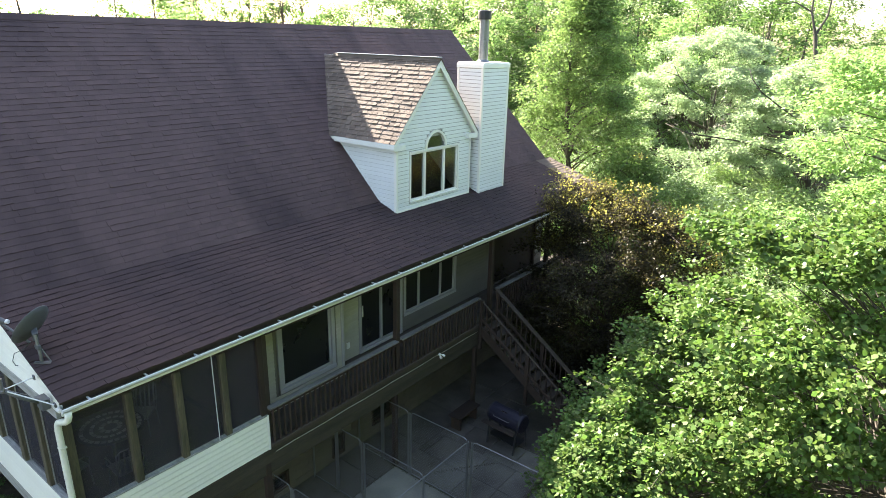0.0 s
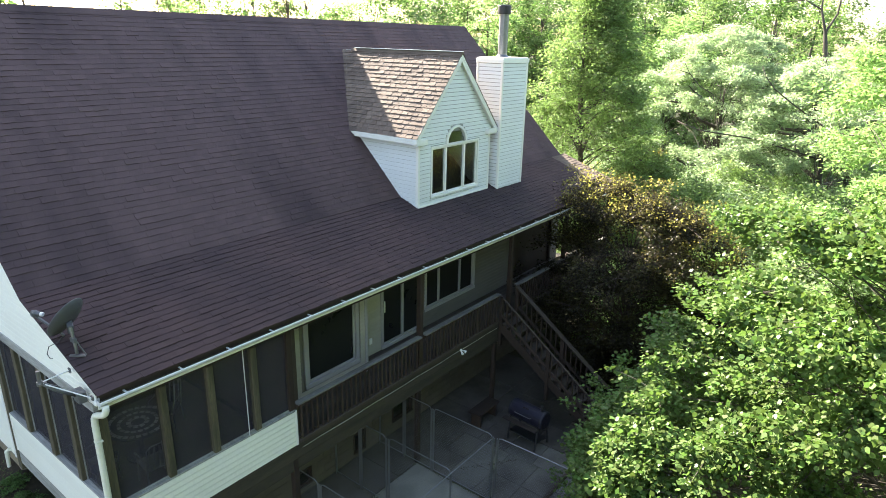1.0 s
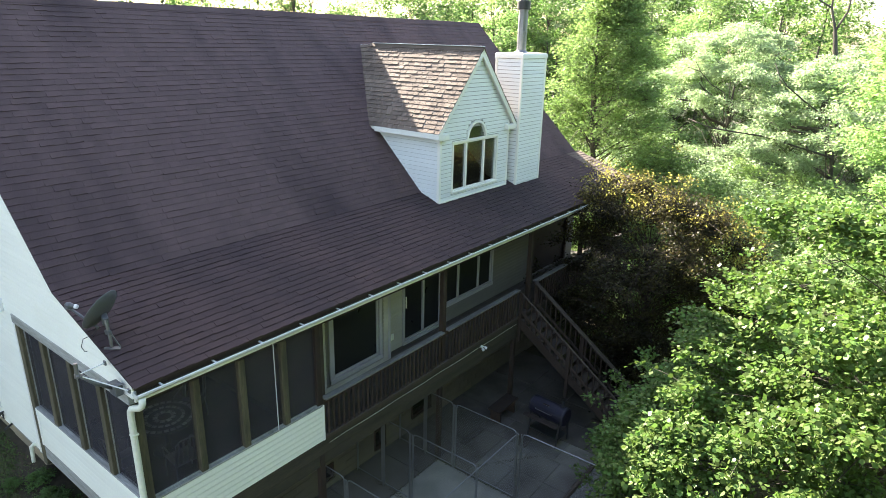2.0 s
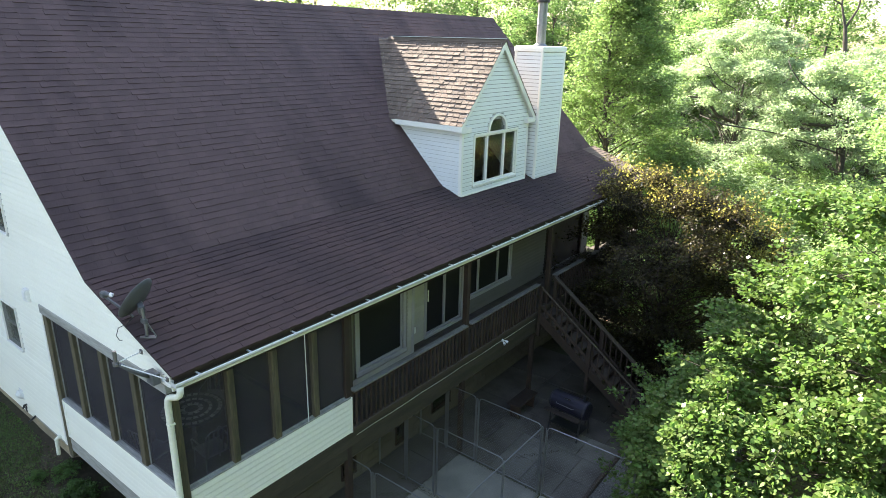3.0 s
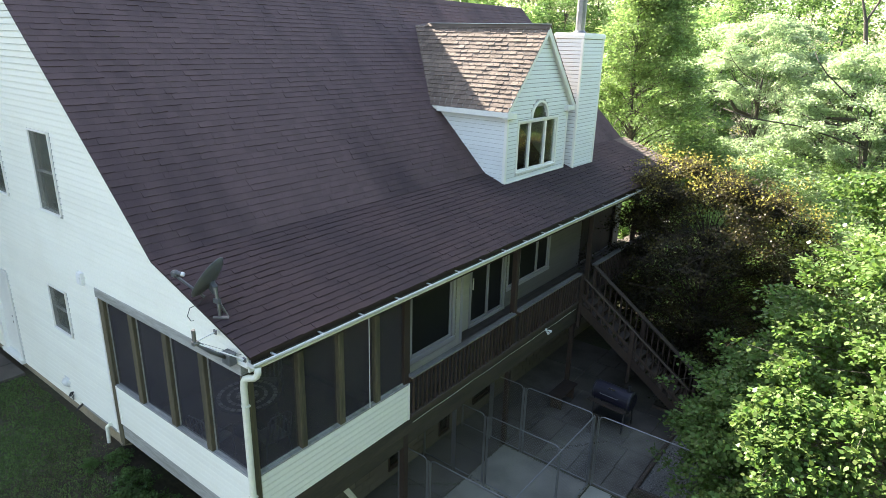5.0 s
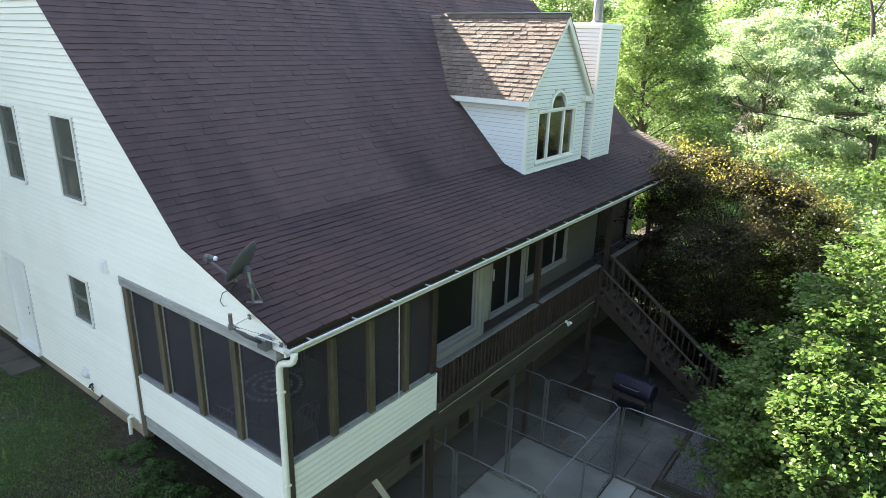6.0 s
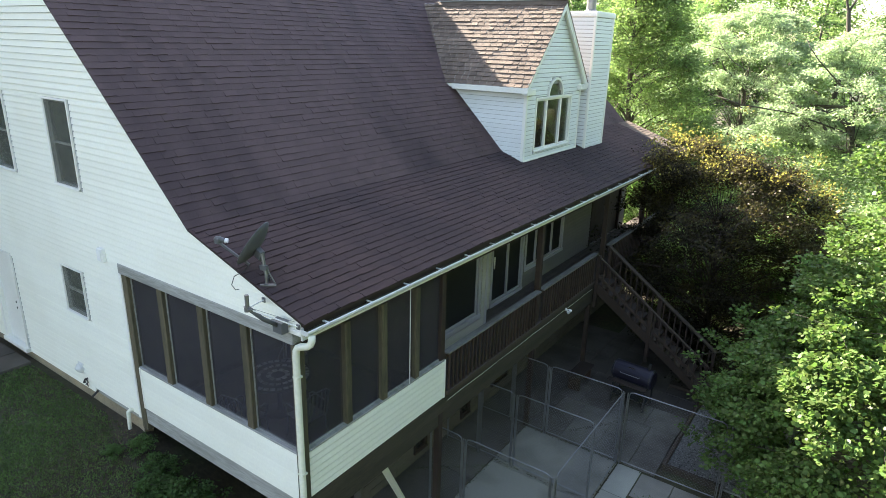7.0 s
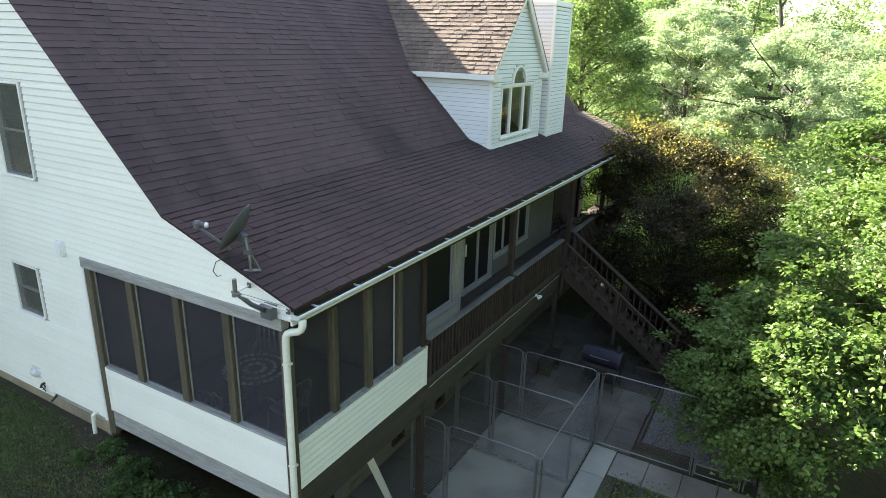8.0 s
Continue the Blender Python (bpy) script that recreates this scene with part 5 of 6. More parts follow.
# ---- table and chairs in the screened porch ----
def porch_table():
    pt = thing("round_table", (-11.1, 4.2, 2.7), "round mosaic-topped patio table in the screened porch", "table")
    m = Matrix.Translation((-11.1, 4.2, 2.70))
    part("tabletop", Geo(m).lathe([(0.0, 0.70), (0.56, 0.70), (0.58, 0.715), (0.58, 0.735), (0.56, 0.74), (0.0, 0.74)], 32), BLACK, pt)
    for r, w, n in ((0.5, 0.07, 28), (0.33, 0.06, 18), (0.16, 0.08, 9)):
        for k in range(n):
            a = 2 * math.pi * k / n
            part("mosaic_tile", Geo(m @ pose(0, 0, 0, 0, 0, math.degrees(a))).box((r - w / 2, -0.75 * math.pi * r / n, 0.739), (r + w / 2, 0.75 * math.pi * r / n, 0.748)), MOSAIC, pt)
    part("pedestal", Geo(m).lathe([(0.28, 0.0), (0.27, 0.03), (0.06, 0.06), (0.04, 0.12), (0.04, 0.62), (0.12, 0.70)], 16), BLACK, pt)


def porch_chair(x, y, turn):
    ch = thing("patio_chair", (0, 0, 0), "dull grey metal patio chair with arms at the round table", "chair", "chairs round the porch table")
    part("seat", Geo().box((-0.23, -0.22, 0.40), (0.23, 0.24, 0.44), 0.015), METAL, ch)
    for k in range(5):
        part("back_slat", Geo().bar((-0.18 + 0.09 * k, 0.24, 0.44), (-0.18 + 0.09 * k, 0.33, 0.92), 0.03, 0.012), METAL, ch)
    part("back_frame", Geo().tube([(-0.23, 0.24, 0.42), (-0.23, 0.33, 0.90), (-0.15, 0.345, 0.97), (0.15, 0.345, 0.97), (0.23, 0.33, 0.90), (0.23, 0.24, 0.42)], 0.014, 8), METAL, ch)
    for sx in (-1, 1):
        part("arm", Geo().tube([(sx * 0.25, 0.27, 0.64), (sx * 0.26, -0.15, 0.66), (sx * 0.25, -0.22, 0.60), (sx * 0.24, -0.20, 0.42)], 0.014, 8), METAL, ch)
        for sy in (-0.2, 0.22):
            part("leg", Geo().tube([(sx * 0.22, sy, 0.41), (sx * 0.24, sy * 1.1, 0.0)], 0.014, 8), METAL, ch)
    ch.matrix_basis = pose(x, y, 2.70, 0, 0, turn)
    return ch


porch_table()
first = porch_chair(-10.2, 4.0, -95)
copy_thing(first, pose(-10.9, 3.35, 2.70, 0, 0, 190))
copy_thing(first, pose(-11.6, 5.0, 2.70, 0, 0, 40))

# ---- trees ----
OUTLINES = {
    "lobed": [(-0.20, 0.05), (0.20, 0.05), (0.42, 0.45), (0, 1.0), (-0.42, 0.45)],
    "kite": [(0, 0), (0.34, 0.45), (0, 1.0), (-0.34, 0.45)],
    "dart": [(0.30, 0.15), (0, 1.0), (-0.30, 0.15)],
    "frond": [(0, 0), (0.16, 0.5), (0, 1.0), (-0.16, 0.5)],
}


def leaf_cloud(name, mat, centres, along, normal, size, outline):
    """One mesh of many leaves, each a small curled outline of its own."""
    o = np.array(OUTLINES[outline], float)
    k, n = len(o), len(centres)
    along /= np.linalg.norm(along, axis=1, keepdims=True) + 1e-9
    across = np.cross(along, normal)
    across /= np.linalg.norm(across, axis=1, keepdims=True) + 1e-9
    up = np.cross(across, along)
    curl = -0.25 * (o[:, 1] - 0.4) ** 2 - 0.35 * np.abs(o[:, 0]) + 0.1
    v = (centres[:, None, :] + size[:, None, None] * (o[None, :, 0:1] * across[:, None, :] + (o[None, :, 1:2] - 0.4) * along[:, None, :] + curl[None, :, None] * up[:, None, :]))
    me = bpy.data.meshes.new(name)
    me.vertices.add(n * k)
    me.vertices.foreach_set("co", v.astype(np.float32).ravel())
    me.loops.add(n * k)
    me.loops.foreach_set("vertex_index", np.arange(n * k, dtype=np.int32))
    me.polygons.add(n)
    me.polygons.foreach_set("loop_start", np.arange(0, n * k, k, dtype=np.int32))
    me.materials.append(mat)
    me.update(calc_edges=True)
    return me


def crown_radius(shape, h):
    if shape == "cone":
        return (1 - h) ** 0.8 * min(1.0, 0.35 + 3.0 * h) + 0.04
    if shape == "mound":
        return (1 - h * h) ** 0.5 + 0.03 + 0.22 * max(0.0, 1 - h / 0.4)
    if shape == "round":
        return math.sin(math.pi * (0.14 + 0.78 * h)) ** 0.45
    if shape == "block":
        return (1 - h ** 5) ** 0.5 * min(1.0, 0.75 + h) + 0.03
    if shape == "spread":
        return min(1.0, 0.45 + 1.3 * h) * (1 - h ** 4) ** 0.5 + 0.02
    return math.sin(math.pi * min(1.0, 0.22 + 0.78 * h)) ** 0.55 * (1.0 if h < 0.75 else 1.0 - (h - 0.75) * 0.6)


def tree(name, at, height, radius, low, shape, boughs, clumps, leaves, leaf, mat, outline, trunk, label, seed, bough=0.9, flatness=0.5, group="", category="tree", bark=None, bare=0, extra=(), twigs=True, layers=0, tight=0.26, toss=0.45):
    """A tapered trunk with limbs and a crown of leaf clumps in an uneven outline."""
    r = np.random.default_rng(seed)
    th = thing(name, (0, 0, 0), label, category, group)
    g = Geo()
    top = height * (0.9 if shape == "cone" else 0.72)
    lean = r.normal(0, 0.03, 2)
    stem = [Vector((lean[0] * z + 0.06 * math.sin(z * 1.1 + seed), lean[1] * z + 0.06 * math.cos(z * 0.9 + seed), z)) for z in np.linspace(-0.3, top, 9)]
    g.tube(stem, [trunk * (1.25 if i == 0 else 1 - 0.85 * i / 8) for i in range(9)], 10)
    cen, alo, nor, siz = [], [], [], []
    for i in range(boughs):
        h = r.uniform(0, 1) ** (1.25 if shape == "cone" else 0.8)
        a = 2.4 * i + r.uniform(-0.6, 0.6)
        if layers:
            h = (math.floor(h * layers + 0.35 * math.sin(a * 2 + seed)) + 0.5 + r.normal(0, 0.2)) / layers
            h = min(max(h, 0.0), 1.0)
        lump = 1 + 0.30 * noise.noise((math.cos(a) * 1.6 + seed, math.sin(a) * 1.6, h * 3.0))
        rr = max(0.0, radius * crown_radius(shape, h) * lump * math.sqrt(r.uniform(0.3, 1.0)) - 0.4 * bough)
        c = Vector((math.cos(a) * rr, math.sin(a) * rr, low + h * (height - low - 0.3 * bough)))
        f = min(0.95, max(0.1, (c.z - (0.15 if shape == "spread" else 0.35) * rr - 0.4) / top))
        crook = 0.12
        if shape == "spread":
            f, crook = f * (0.45 + 0.5 * ((i * 0.618) % 1)), 0.4
        p = stem[0].lerp(stem[8], f)
        bend = p.lerp(c, 0.5) + Vector((r.normal(0, crook), r.normal(0, crook), 0.10 * rr))
        t = max(0.012, trunk * (0.13 if shape == "spread" else 0.3) * (1 - 0.6 * f))
        if shape not in ("spread", "cone") or i % 3 == 0:
            g.tube([p, p.lerp(bend, 0.5) + Vector((0, 0, 0.03)), bend, c], [t, t * 0.75, t * 0.5, t * 0.25], 5 if twigs else 3, False)
        if i < len(extra):
            c = Vector(extra[i])
            a = math.atan2(c.y, c.x)
            q = stem[min(8, 2 + i % 5)]
            g.tube([q, q.lerp(c, 0.5) + Vector((r.normal(0, 0.2), r.normal(0, 0.2), 0.2)), c], [t * 0.5, t * 0.4, t * 0.2], 5, False)
        size = bough * r.uniform(0.6, 1.25) * (0.75 if i < len(extra) else 1.0)
        for j in range(clumps):
            q = r.normal(0, 0.55, 3) * size * np.array([1, 1, flatness])
            q[2] -= 0.15 * (q[0] ** 2 + q[1] ** 2) / bough
            k = np.array(c) + q
            if twigs and j % 2 == 0:
                e = Vector(k)
                g.tube([c, c.lerp(e, 0.5) + Vector((0, 0, 0.04)), e], [t * 0.3, t * 0.22, 0.006], 4, False)
            n = max(3, int(leaves * r.uniform(0.6, 1.4)))
            off = r.normal(0, 1, (n, 3)) * np.array([1, 1, 0.55]) * tight * bough
            off[:, 2] -= 0.25 * (off[:, 0] ** 2 + off[:, 1] ** 2) / bough
            cen.append(off + k)
            out = np.array([math.cos(a), math.sin(a), -0.3])
            alo.append(off * np.array([1, 1, 0.3]) / (0.3 * bough) + out * 0.5 + r.normal(0, 0.45, (n, 3)))
            nor.append(np.array([0.25 * math.cos(a), 0.25 * math.sin(a), 1.0]) + r.normal(0, toss, (n, 3)))
            siz.append(leaf * r.uniform(0.6, 1.25, n))
    for i in range(bare):
        a, h = r.uniform(0, 6.28), r.uniform(0.2, 0.9)
        p = stem[0].lerp(stem[8], h)
        e = p + Vector((math.cos(a), math.sin(a), 0.35)) * radius * r.uniform(0.7, 1.05)
        g.tube([p] + [p.lerp(e, f) + Vector((r.normal(0, 0.22), r.normal(0, 0.22), 0.3 + r.normal(0, 0.2))) for f in (0.25, 0.5, 0.75)] + [e], [0.11, 0.095, 0.075, 0.05, 0.015], 6, False)
    hold(new("trunk", raw_mesh("trunk", g.v, g.f, bark or BARK, True)), th)
    crown = new("crown", leaf_cloud("crown", mat, np.concatenate(cen), np.concatenate(alo), np.concatenate(nor), np.concatenate(siz), outline))
    hold(crown, th)
    th.matrix_basis = pose(*at) if len(at) == 3 else at
    return th


tree("maple_tree", (0.5, 11.4, -0.1), 8.5, 4.4, 2.3, "round", 135, 26, 50, 0.090, LEAF_MAPLE, "lobed", 0.16, "leafy green maple tree in sun beside the gravel bed", 3, bough=0.8, flatness=0.26, tight=0.14, toss=0.7,
     extra=((-3.6, -2.6, 4.4), (-3.8, -3.0, 4.1), (-3.5, -3.3, 3.8), (-3.9, -2.4, 3.8), (-3.7, -1.8, 4.7), (-3.6, -0.8, 5.2), (-4.0, 0.1, 5.2), (-3.9, 0.6, 4.8), (-3.4, 1.2, 5.6), (-2.6, -1.5, 6.5), (-1.7, 0.6, 7.2), (-1.5, -1.8, 6.4),
            (-1.3, -2.8, 5.6), (-2.9, -3.2, 3.9), (-4.5, -1.2, 3.1), (-4.4, 0.3, 3.5), (-4.2, -2.2, 2.3), (-3.8, -3.1, 2.7), (-4.6, -0.3, 2.6), (-4.9, -0.8, 2.5), (-4.7, 0.6, 2.2), (-4.3, -1.6, 1.7), (-4.0, 1.0, 2.9),
            (-4.6, 0.0, 1.5), (-3.9, -0.6, 1.2), (-3.5, -2.0, 1.4), (-4.9, -0.2, 1.9), (-3.3, -3.4, 2.9), (-2.6, -3.5, 3.4), (-1.6, -3.4, 4.4),
            (-4.9, 1.2, 3.2), (-5.2, 0.4, 2.9), (-4.7, 1.6, 2.4), (-5.3, -0.3, 2.2), (-5.0, 0.9, 1.6), (-4.4, 1.8, 3.3), (-4.1, 2.2, 2.6), (-5.4, 0.2, 1.5), (-4.6, -1.9, 2.8), (-4.7, -1.0, 3.5), (-4.4, 1.0, 1.2), (-4.0, -2.6, 2.0), (-3.6, 1.8, 1.8), (-5.0, -1.0, 1.4), (-4.3, 0.8, 3.9), (-4.8, -0.5, 3.3)))
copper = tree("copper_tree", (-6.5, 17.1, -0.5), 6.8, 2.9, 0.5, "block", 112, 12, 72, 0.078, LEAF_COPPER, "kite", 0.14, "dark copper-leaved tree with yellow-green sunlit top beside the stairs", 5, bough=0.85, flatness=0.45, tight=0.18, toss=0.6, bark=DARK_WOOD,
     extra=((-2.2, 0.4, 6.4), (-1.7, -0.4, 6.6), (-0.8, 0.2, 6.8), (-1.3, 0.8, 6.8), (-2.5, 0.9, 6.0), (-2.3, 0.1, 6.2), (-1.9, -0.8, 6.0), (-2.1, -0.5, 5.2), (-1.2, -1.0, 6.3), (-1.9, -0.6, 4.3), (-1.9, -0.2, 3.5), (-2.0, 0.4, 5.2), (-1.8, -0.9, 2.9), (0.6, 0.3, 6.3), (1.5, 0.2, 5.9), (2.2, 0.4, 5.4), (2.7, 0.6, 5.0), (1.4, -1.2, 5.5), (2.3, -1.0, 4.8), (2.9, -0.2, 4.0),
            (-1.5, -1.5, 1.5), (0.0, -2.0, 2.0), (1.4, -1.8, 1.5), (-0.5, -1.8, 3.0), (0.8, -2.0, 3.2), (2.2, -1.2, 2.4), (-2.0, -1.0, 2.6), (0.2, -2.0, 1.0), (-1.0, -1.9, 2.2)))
# Gold leaf layer along the crown's ridge: sunlight put into leaf colour.
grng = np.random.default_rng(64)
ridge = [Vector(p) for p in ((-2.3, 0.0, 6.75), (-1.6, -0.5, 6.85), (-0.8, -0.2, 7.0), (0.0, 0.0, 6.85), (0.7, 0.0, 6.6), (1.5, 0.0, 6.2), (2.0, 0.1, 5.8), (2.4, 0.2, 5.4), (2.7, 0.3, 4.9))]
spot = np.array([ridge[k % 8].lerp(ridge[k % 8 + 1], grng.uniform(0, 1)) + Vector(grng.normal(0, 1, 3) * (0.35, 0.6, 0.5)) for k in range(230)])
tips = np.repeat(spot, 36, axis=0)
tips = tips + grng.normal(0, 0.15, tips.shape) * (1, 1, 0.6) + (-6.5, 17.1, -0.95)
hold(new("new_growth", leaf_cloud("new_growth", LEAF_GOLD, tips, grng.normal(0, 0.6, tips.shape) + (0, -0.3, 0.3), grng.normal(0, 0.6, tips.shape) + (0, 0, 1), 0.072 * grng.uniform(0.6, 1.25, len(tips)), "kite")), copper)

tree("poplar_tree", (-12.0, 25.2, -0.9), 13.9, 5.6, 0.6, "cone", 380, 7, 58, 0.122, LEAF_POPLAR, "dart", 0.2, "tall cone-shaped yellow-green tree behind the house", 8, bough=0.85, flatness=0.55, tight=0.24, toss=0.6)
tree("boxelder_tree", (1.6, 18.4, -0.6), 14.2, 5.2, 1.0, "dome", 185, 9, 92, 0.115, LEAF_LIGHT, "dart", 0.24, "tall light green tree at the wood's edge", 11, bough=0.95, flatness=0.42, tight=0.2, toss=0.6)
locust_a = tree("locust_tree", (-10.6, 40.0, -1.2), 12.8, 6.2, 2.2, "spread", 145, 7, 112, 0.138, LEAF_LOCUST, "dart", 0.3, "pale feathery locust tree with layered crooked branches", 14, bough=1.0, flatness=0.22, bare=9, layers=7, tight=0.2, toss=0.7)
locust_b = tree("locust_tree", (-4.2, 36.5, -1.2), 11.4, 5.8, 1.8, "spread", 145, 7, 112, 0.138, LEAF_LOCUST, "dart", 0.26, "pale feathery locust tree with layered crooked branches", 15, bough=1.0, flatness=0.22, bare=9, layers=7, tight=0.2, toss=0.7)

for holder, pts, w in ((locust_a, ((-10.6, 39.8, 6.5), (-10.0, 36.0, 7.6), (-9.51, 33.8, 8.03), (-10.17, 33.6, 8.41), (-10.76, 33.6, 9.0), (-11.1, 33.7, 9.5)), 0.036),
                       (locust_a, ((-10.76, 33.6, 9.0), (-11.5, 33.6, 9.2), (-12.0, 33.7, 9.1)), 0.02),
                       (locust_b, ((-4.4, 36.3, 5.0), (-7.0, 32.5, 6.2), (-8.99, 30.6, 6.58), (-9.67, 30.5, 6.79), (-10.2, 30.8, 6.9)), 0.045),
                       (locust_b, ((-4.4, 36.3, 6.5), (-5.6, 32.0, 8.0), (-6.13, 30.4, 8.68), (-6.54, 30.3, 9.19), (-6.8, 30.6, 9.6)), 0.038)):
    part("limb", Geo().tube(pts, [w * (1 - 0.6 * k / (len(pts) - 1)) for k in range(len(pts))], 7), BARK, holder)
snag = thing("dead_tree", (-6.2, 41.5, -1.3), "bare forked dead tree among the locusts", "tree")
part("trunk", Geo().tube([(-6.1, 41.5, -1.3), (-6.0, 41.5, 5.0), (-5.85, 41.5, 9.6), (-6.15, 41.5, 11.2)], [0.20, 0.16, 0.13, 0.10], 10), BARK, snag)
for pts, w in ((((-6.15, 41.5, 11.2), (-6.55, 41.5, 12.4), (-6.6, 41.4, 13.6), (-7.3, 41.3, 15.2)), 0.075), (((-6.15, 41.5, 11.2), (-5.75, 41.6, 12.2), (-5.7, 41.6, 13.6), (-5.2, 41.7, 15.5)), 0.07),
               (((-6.55, 41.5, 12.4), (-7.4, 41.4, 12.9), (-8.3, 41.2, 12.8)), 0.05), (((-5.7, 41.6, 13.6), (-4.8, 41.7, 14.2)), 0.05)):
    part("limb", Geo().tube(pts, [w * (1 - 0.7 * k / (len(pts) - 1)) for k in range(len(pts))], 8), BARK, snag)

# shrubs and saplings of the wood's edge
shrub_a = tree("shrub", (-8.2, 23.4, -0.8), 4.6, 2.4, 0.3, "dome", 32, 8, 60, 0.11, LEAF_LIGHT, "dart", 0.06, "bright green shrub at the wood's edge", 21, bough=0.8, group="shrubs at the wood's edge", category="shrub", twigs=False)
shrub_b = tree("shrub", (-5.0, 25.5, -1.0), 5.4, 2.6, 0.3, "dome", 32, 8, 60, 0.11, LEAF_POPLAR, "dart", 0.07, "yellow-green shrub at the wood's edge", 22, bough=0.8, group="shrubs at the wood's edge", category="shrub", twigs=False)
shrub_c = tree("shrub", (-2.0, 24.0, -1.0), 5.0, 2.5, 0.3, "spread", 30, 7, 40, 0.135, LEAF_LOCUST, "frond", 0.06, "pale feathery shrub at the wood's edge", 23, bough=0.8, flatness=0.3, group="shrubs at the wood's edge", category="shrub", twigs=False)
srng = random.Random(31)
# The shrub at (-13.2, 21.7) is added to keep sun off the ground.
for i, (x, y, s) in enumerate(((-9.6, 28.5, 1.0), (-6.6, 29.3, 1.05), (-3.2, 28.4, 1.1), (0.2, 27.5, 1.2), (-8.0, 32.5, 1.15), (-12.8, 30.5, 1.1), (-1.2, 32.0, 1.2), (-5.0, 32.6, 1.1),
                               (3.6, 24.5, 1.2), (3.9, 12.5, 1.0), (4.5, 8.0, 1.1), (-3.0, 19.6, 0.95), (-5.6, 21.2, 0.8), (-9.6, 24.6, 0.9), (-14.8, 27.5, 1.2), (-7.7, 19.6, 0.75), (-5.0, 19.9, 0.8), (-2.6, 26.2, 1.0), (-6.8, 26.4, 0.95), (-1.0, 29.8, 1.1), (-4.3, 22.6, 0.9), (-0.6, 21.8, 1.0), (2.2, 29.5, 1.2), (-13.2, 21.7, 0.7), (-11.0, 23.0, 0.9), (-3.0, 21.2, 1.2), (-1.2, 19.4, 1.1), (-2.4, 23.6, 1.2), (-9.6, 26.8, 1.25), (-8.3, 28.0, 1.35), (-10.9, 28.4, 1.3), (-7.0, 24.2, 1.1), (-12.6, 28.6, 1.2))):
    copy_thing((shrub_a, shrub_b, shrub_c)[i % 3], pose(x, y, ground_height(x, y) - 0.1, 0, 0, srng.uniform(0, 360)) @ Matrix.Scale(s, 4))

# the wood all round, with unseen rows added to hold back light
KINDS = (("dome", 14.0, 4.2, 2.0, LEAF_DARK, "dark green broadleaf tree in the surrounding wood", 0.5), ("dome", 13.0, 3.9, 1.2, LEAF_LIGHT, "light green broadleaf tree in the surrounding wood", 0.5),
         ("cone", 15.0, 3.4, 1.6, LEAF_POPLAR, "slender yellow-green tree in the surrounding wood", 0.6), ("spread", 13.5, 4.6, 2.4, LEAF_DARK, "spreading dark green tree in the surrounding wood", 0.35),
         ("spread", 14.0, 4.8, 2.4, LEAF_LOCUST, "pale feathery tree in the surrounding wood", 0.25))
near_kinds, far_kinds = [], []
for i, (shape, h, rad, low, mat, label, fl) in enumerate(KINDS):
    x, y = ((-21.0, 47.0), (-15.5, 45.5), (-24.0, 52.0), (-27.0, 48.0), (1.0, 43.0))[i]
    near_kinds.append(tree("woodland_tree", (x, y, ground_height(x, y) - 0.2), h, rad, low, shape, 60, 6, 40, 0.19, mat, "dart", 0.22, label, 41 + i, bough=1.05, flatness=fl, group="trees of the wood", bare=3, twigs=False))
    x, y = ((-40.0, 50.0), (-20.0, 58.0), (-8.0, 60.0), (-32.0, 60.0), (6.0, 62.0))[i]
    far_kinds.append(tree("woodland_tree", (x, y, ground_height(x, y) - 0.2), h, rad, low, shape, 46, 4, 32, 0.27, mat, "dart", 0.22, label, 51 + i, bough=1.2, flatness=fl, group="trees of the wood", twigs=False))
# Coarse trees for rows out of view, mostly added to throw shade.
shade_kinds = []
for i in (0, 3):
    shape, h, rad, low, mat, label, fl = KINDS[i]
    x, y = -30.0, -18.0 + 5 * i
    shade_kinds.append(tree("woodland_tree", (x, y, ground_height(x, y) - 0.2), h, rad, low, shape, 46, 4, 12, 0.44, mat, "dart", 0.22, label, 51 + i, bough=1.2, flatness=fl, group="trees of the wood", twigs=False))
wrng = random.Random(77)
spots = []
taken = ((-10.6, 40, 5.5), (-4.2, 36.5, 5.5), (-21, 47, 4), (-15.5, 43.5, 4), (-13.5, 46, 3.5), (1, 43, 4.5), (-27, 48, 4.5), (-12, 25.2, 4))
for y0, y1, step in ((33, 46, 5.2), (46, 60, 6.0), (60, 72, 9.0)):
    y = y0
    while y < y1:
        x = -0.95 * y - 8
        while x < 0.05 * y + 7:
            px, py = x + wrng.uniform(-1.6, 1.6), y + wrng.uniform(-1.6, 1.6)
            if not (26 < py < 47 and px < -15.5) and not (26 < py < 44 and px < 1.5) and all((px - a) ** 2 + (py - b) ** 2 > c * c for a, b, c in taken):
                spots.append((px, py, wrng.uniform(0.85, 1.12), wrng.choice((0, 1, 1, 2, 3, 4))))
            x += step
        y += step
for k in range(12):
    spots.append((-62 + 3.6 * k + wrng.uniform(-1, 1), 12 + 4.4 * k + wrng.uniform(-1, 1), 1.2, (1, 0, 4, 3)[k % 4]))
    spots.append((-50 + 3.2 * k + wrng.uniform(-1, 1), 52 + 1.2 * k + wrng.uniform(-1, 1), 1.2, (0, 1, 3, 2)[k % 4]))
for i in range(10):
    a = radians(-72 + i * 13)
    d = wrng.uniform(30, 42)
    spots.append((-2 + d * math.cos(a), 4 + d * math.sin(a), wrng.uniform(0.8, 1.0), i % 4))
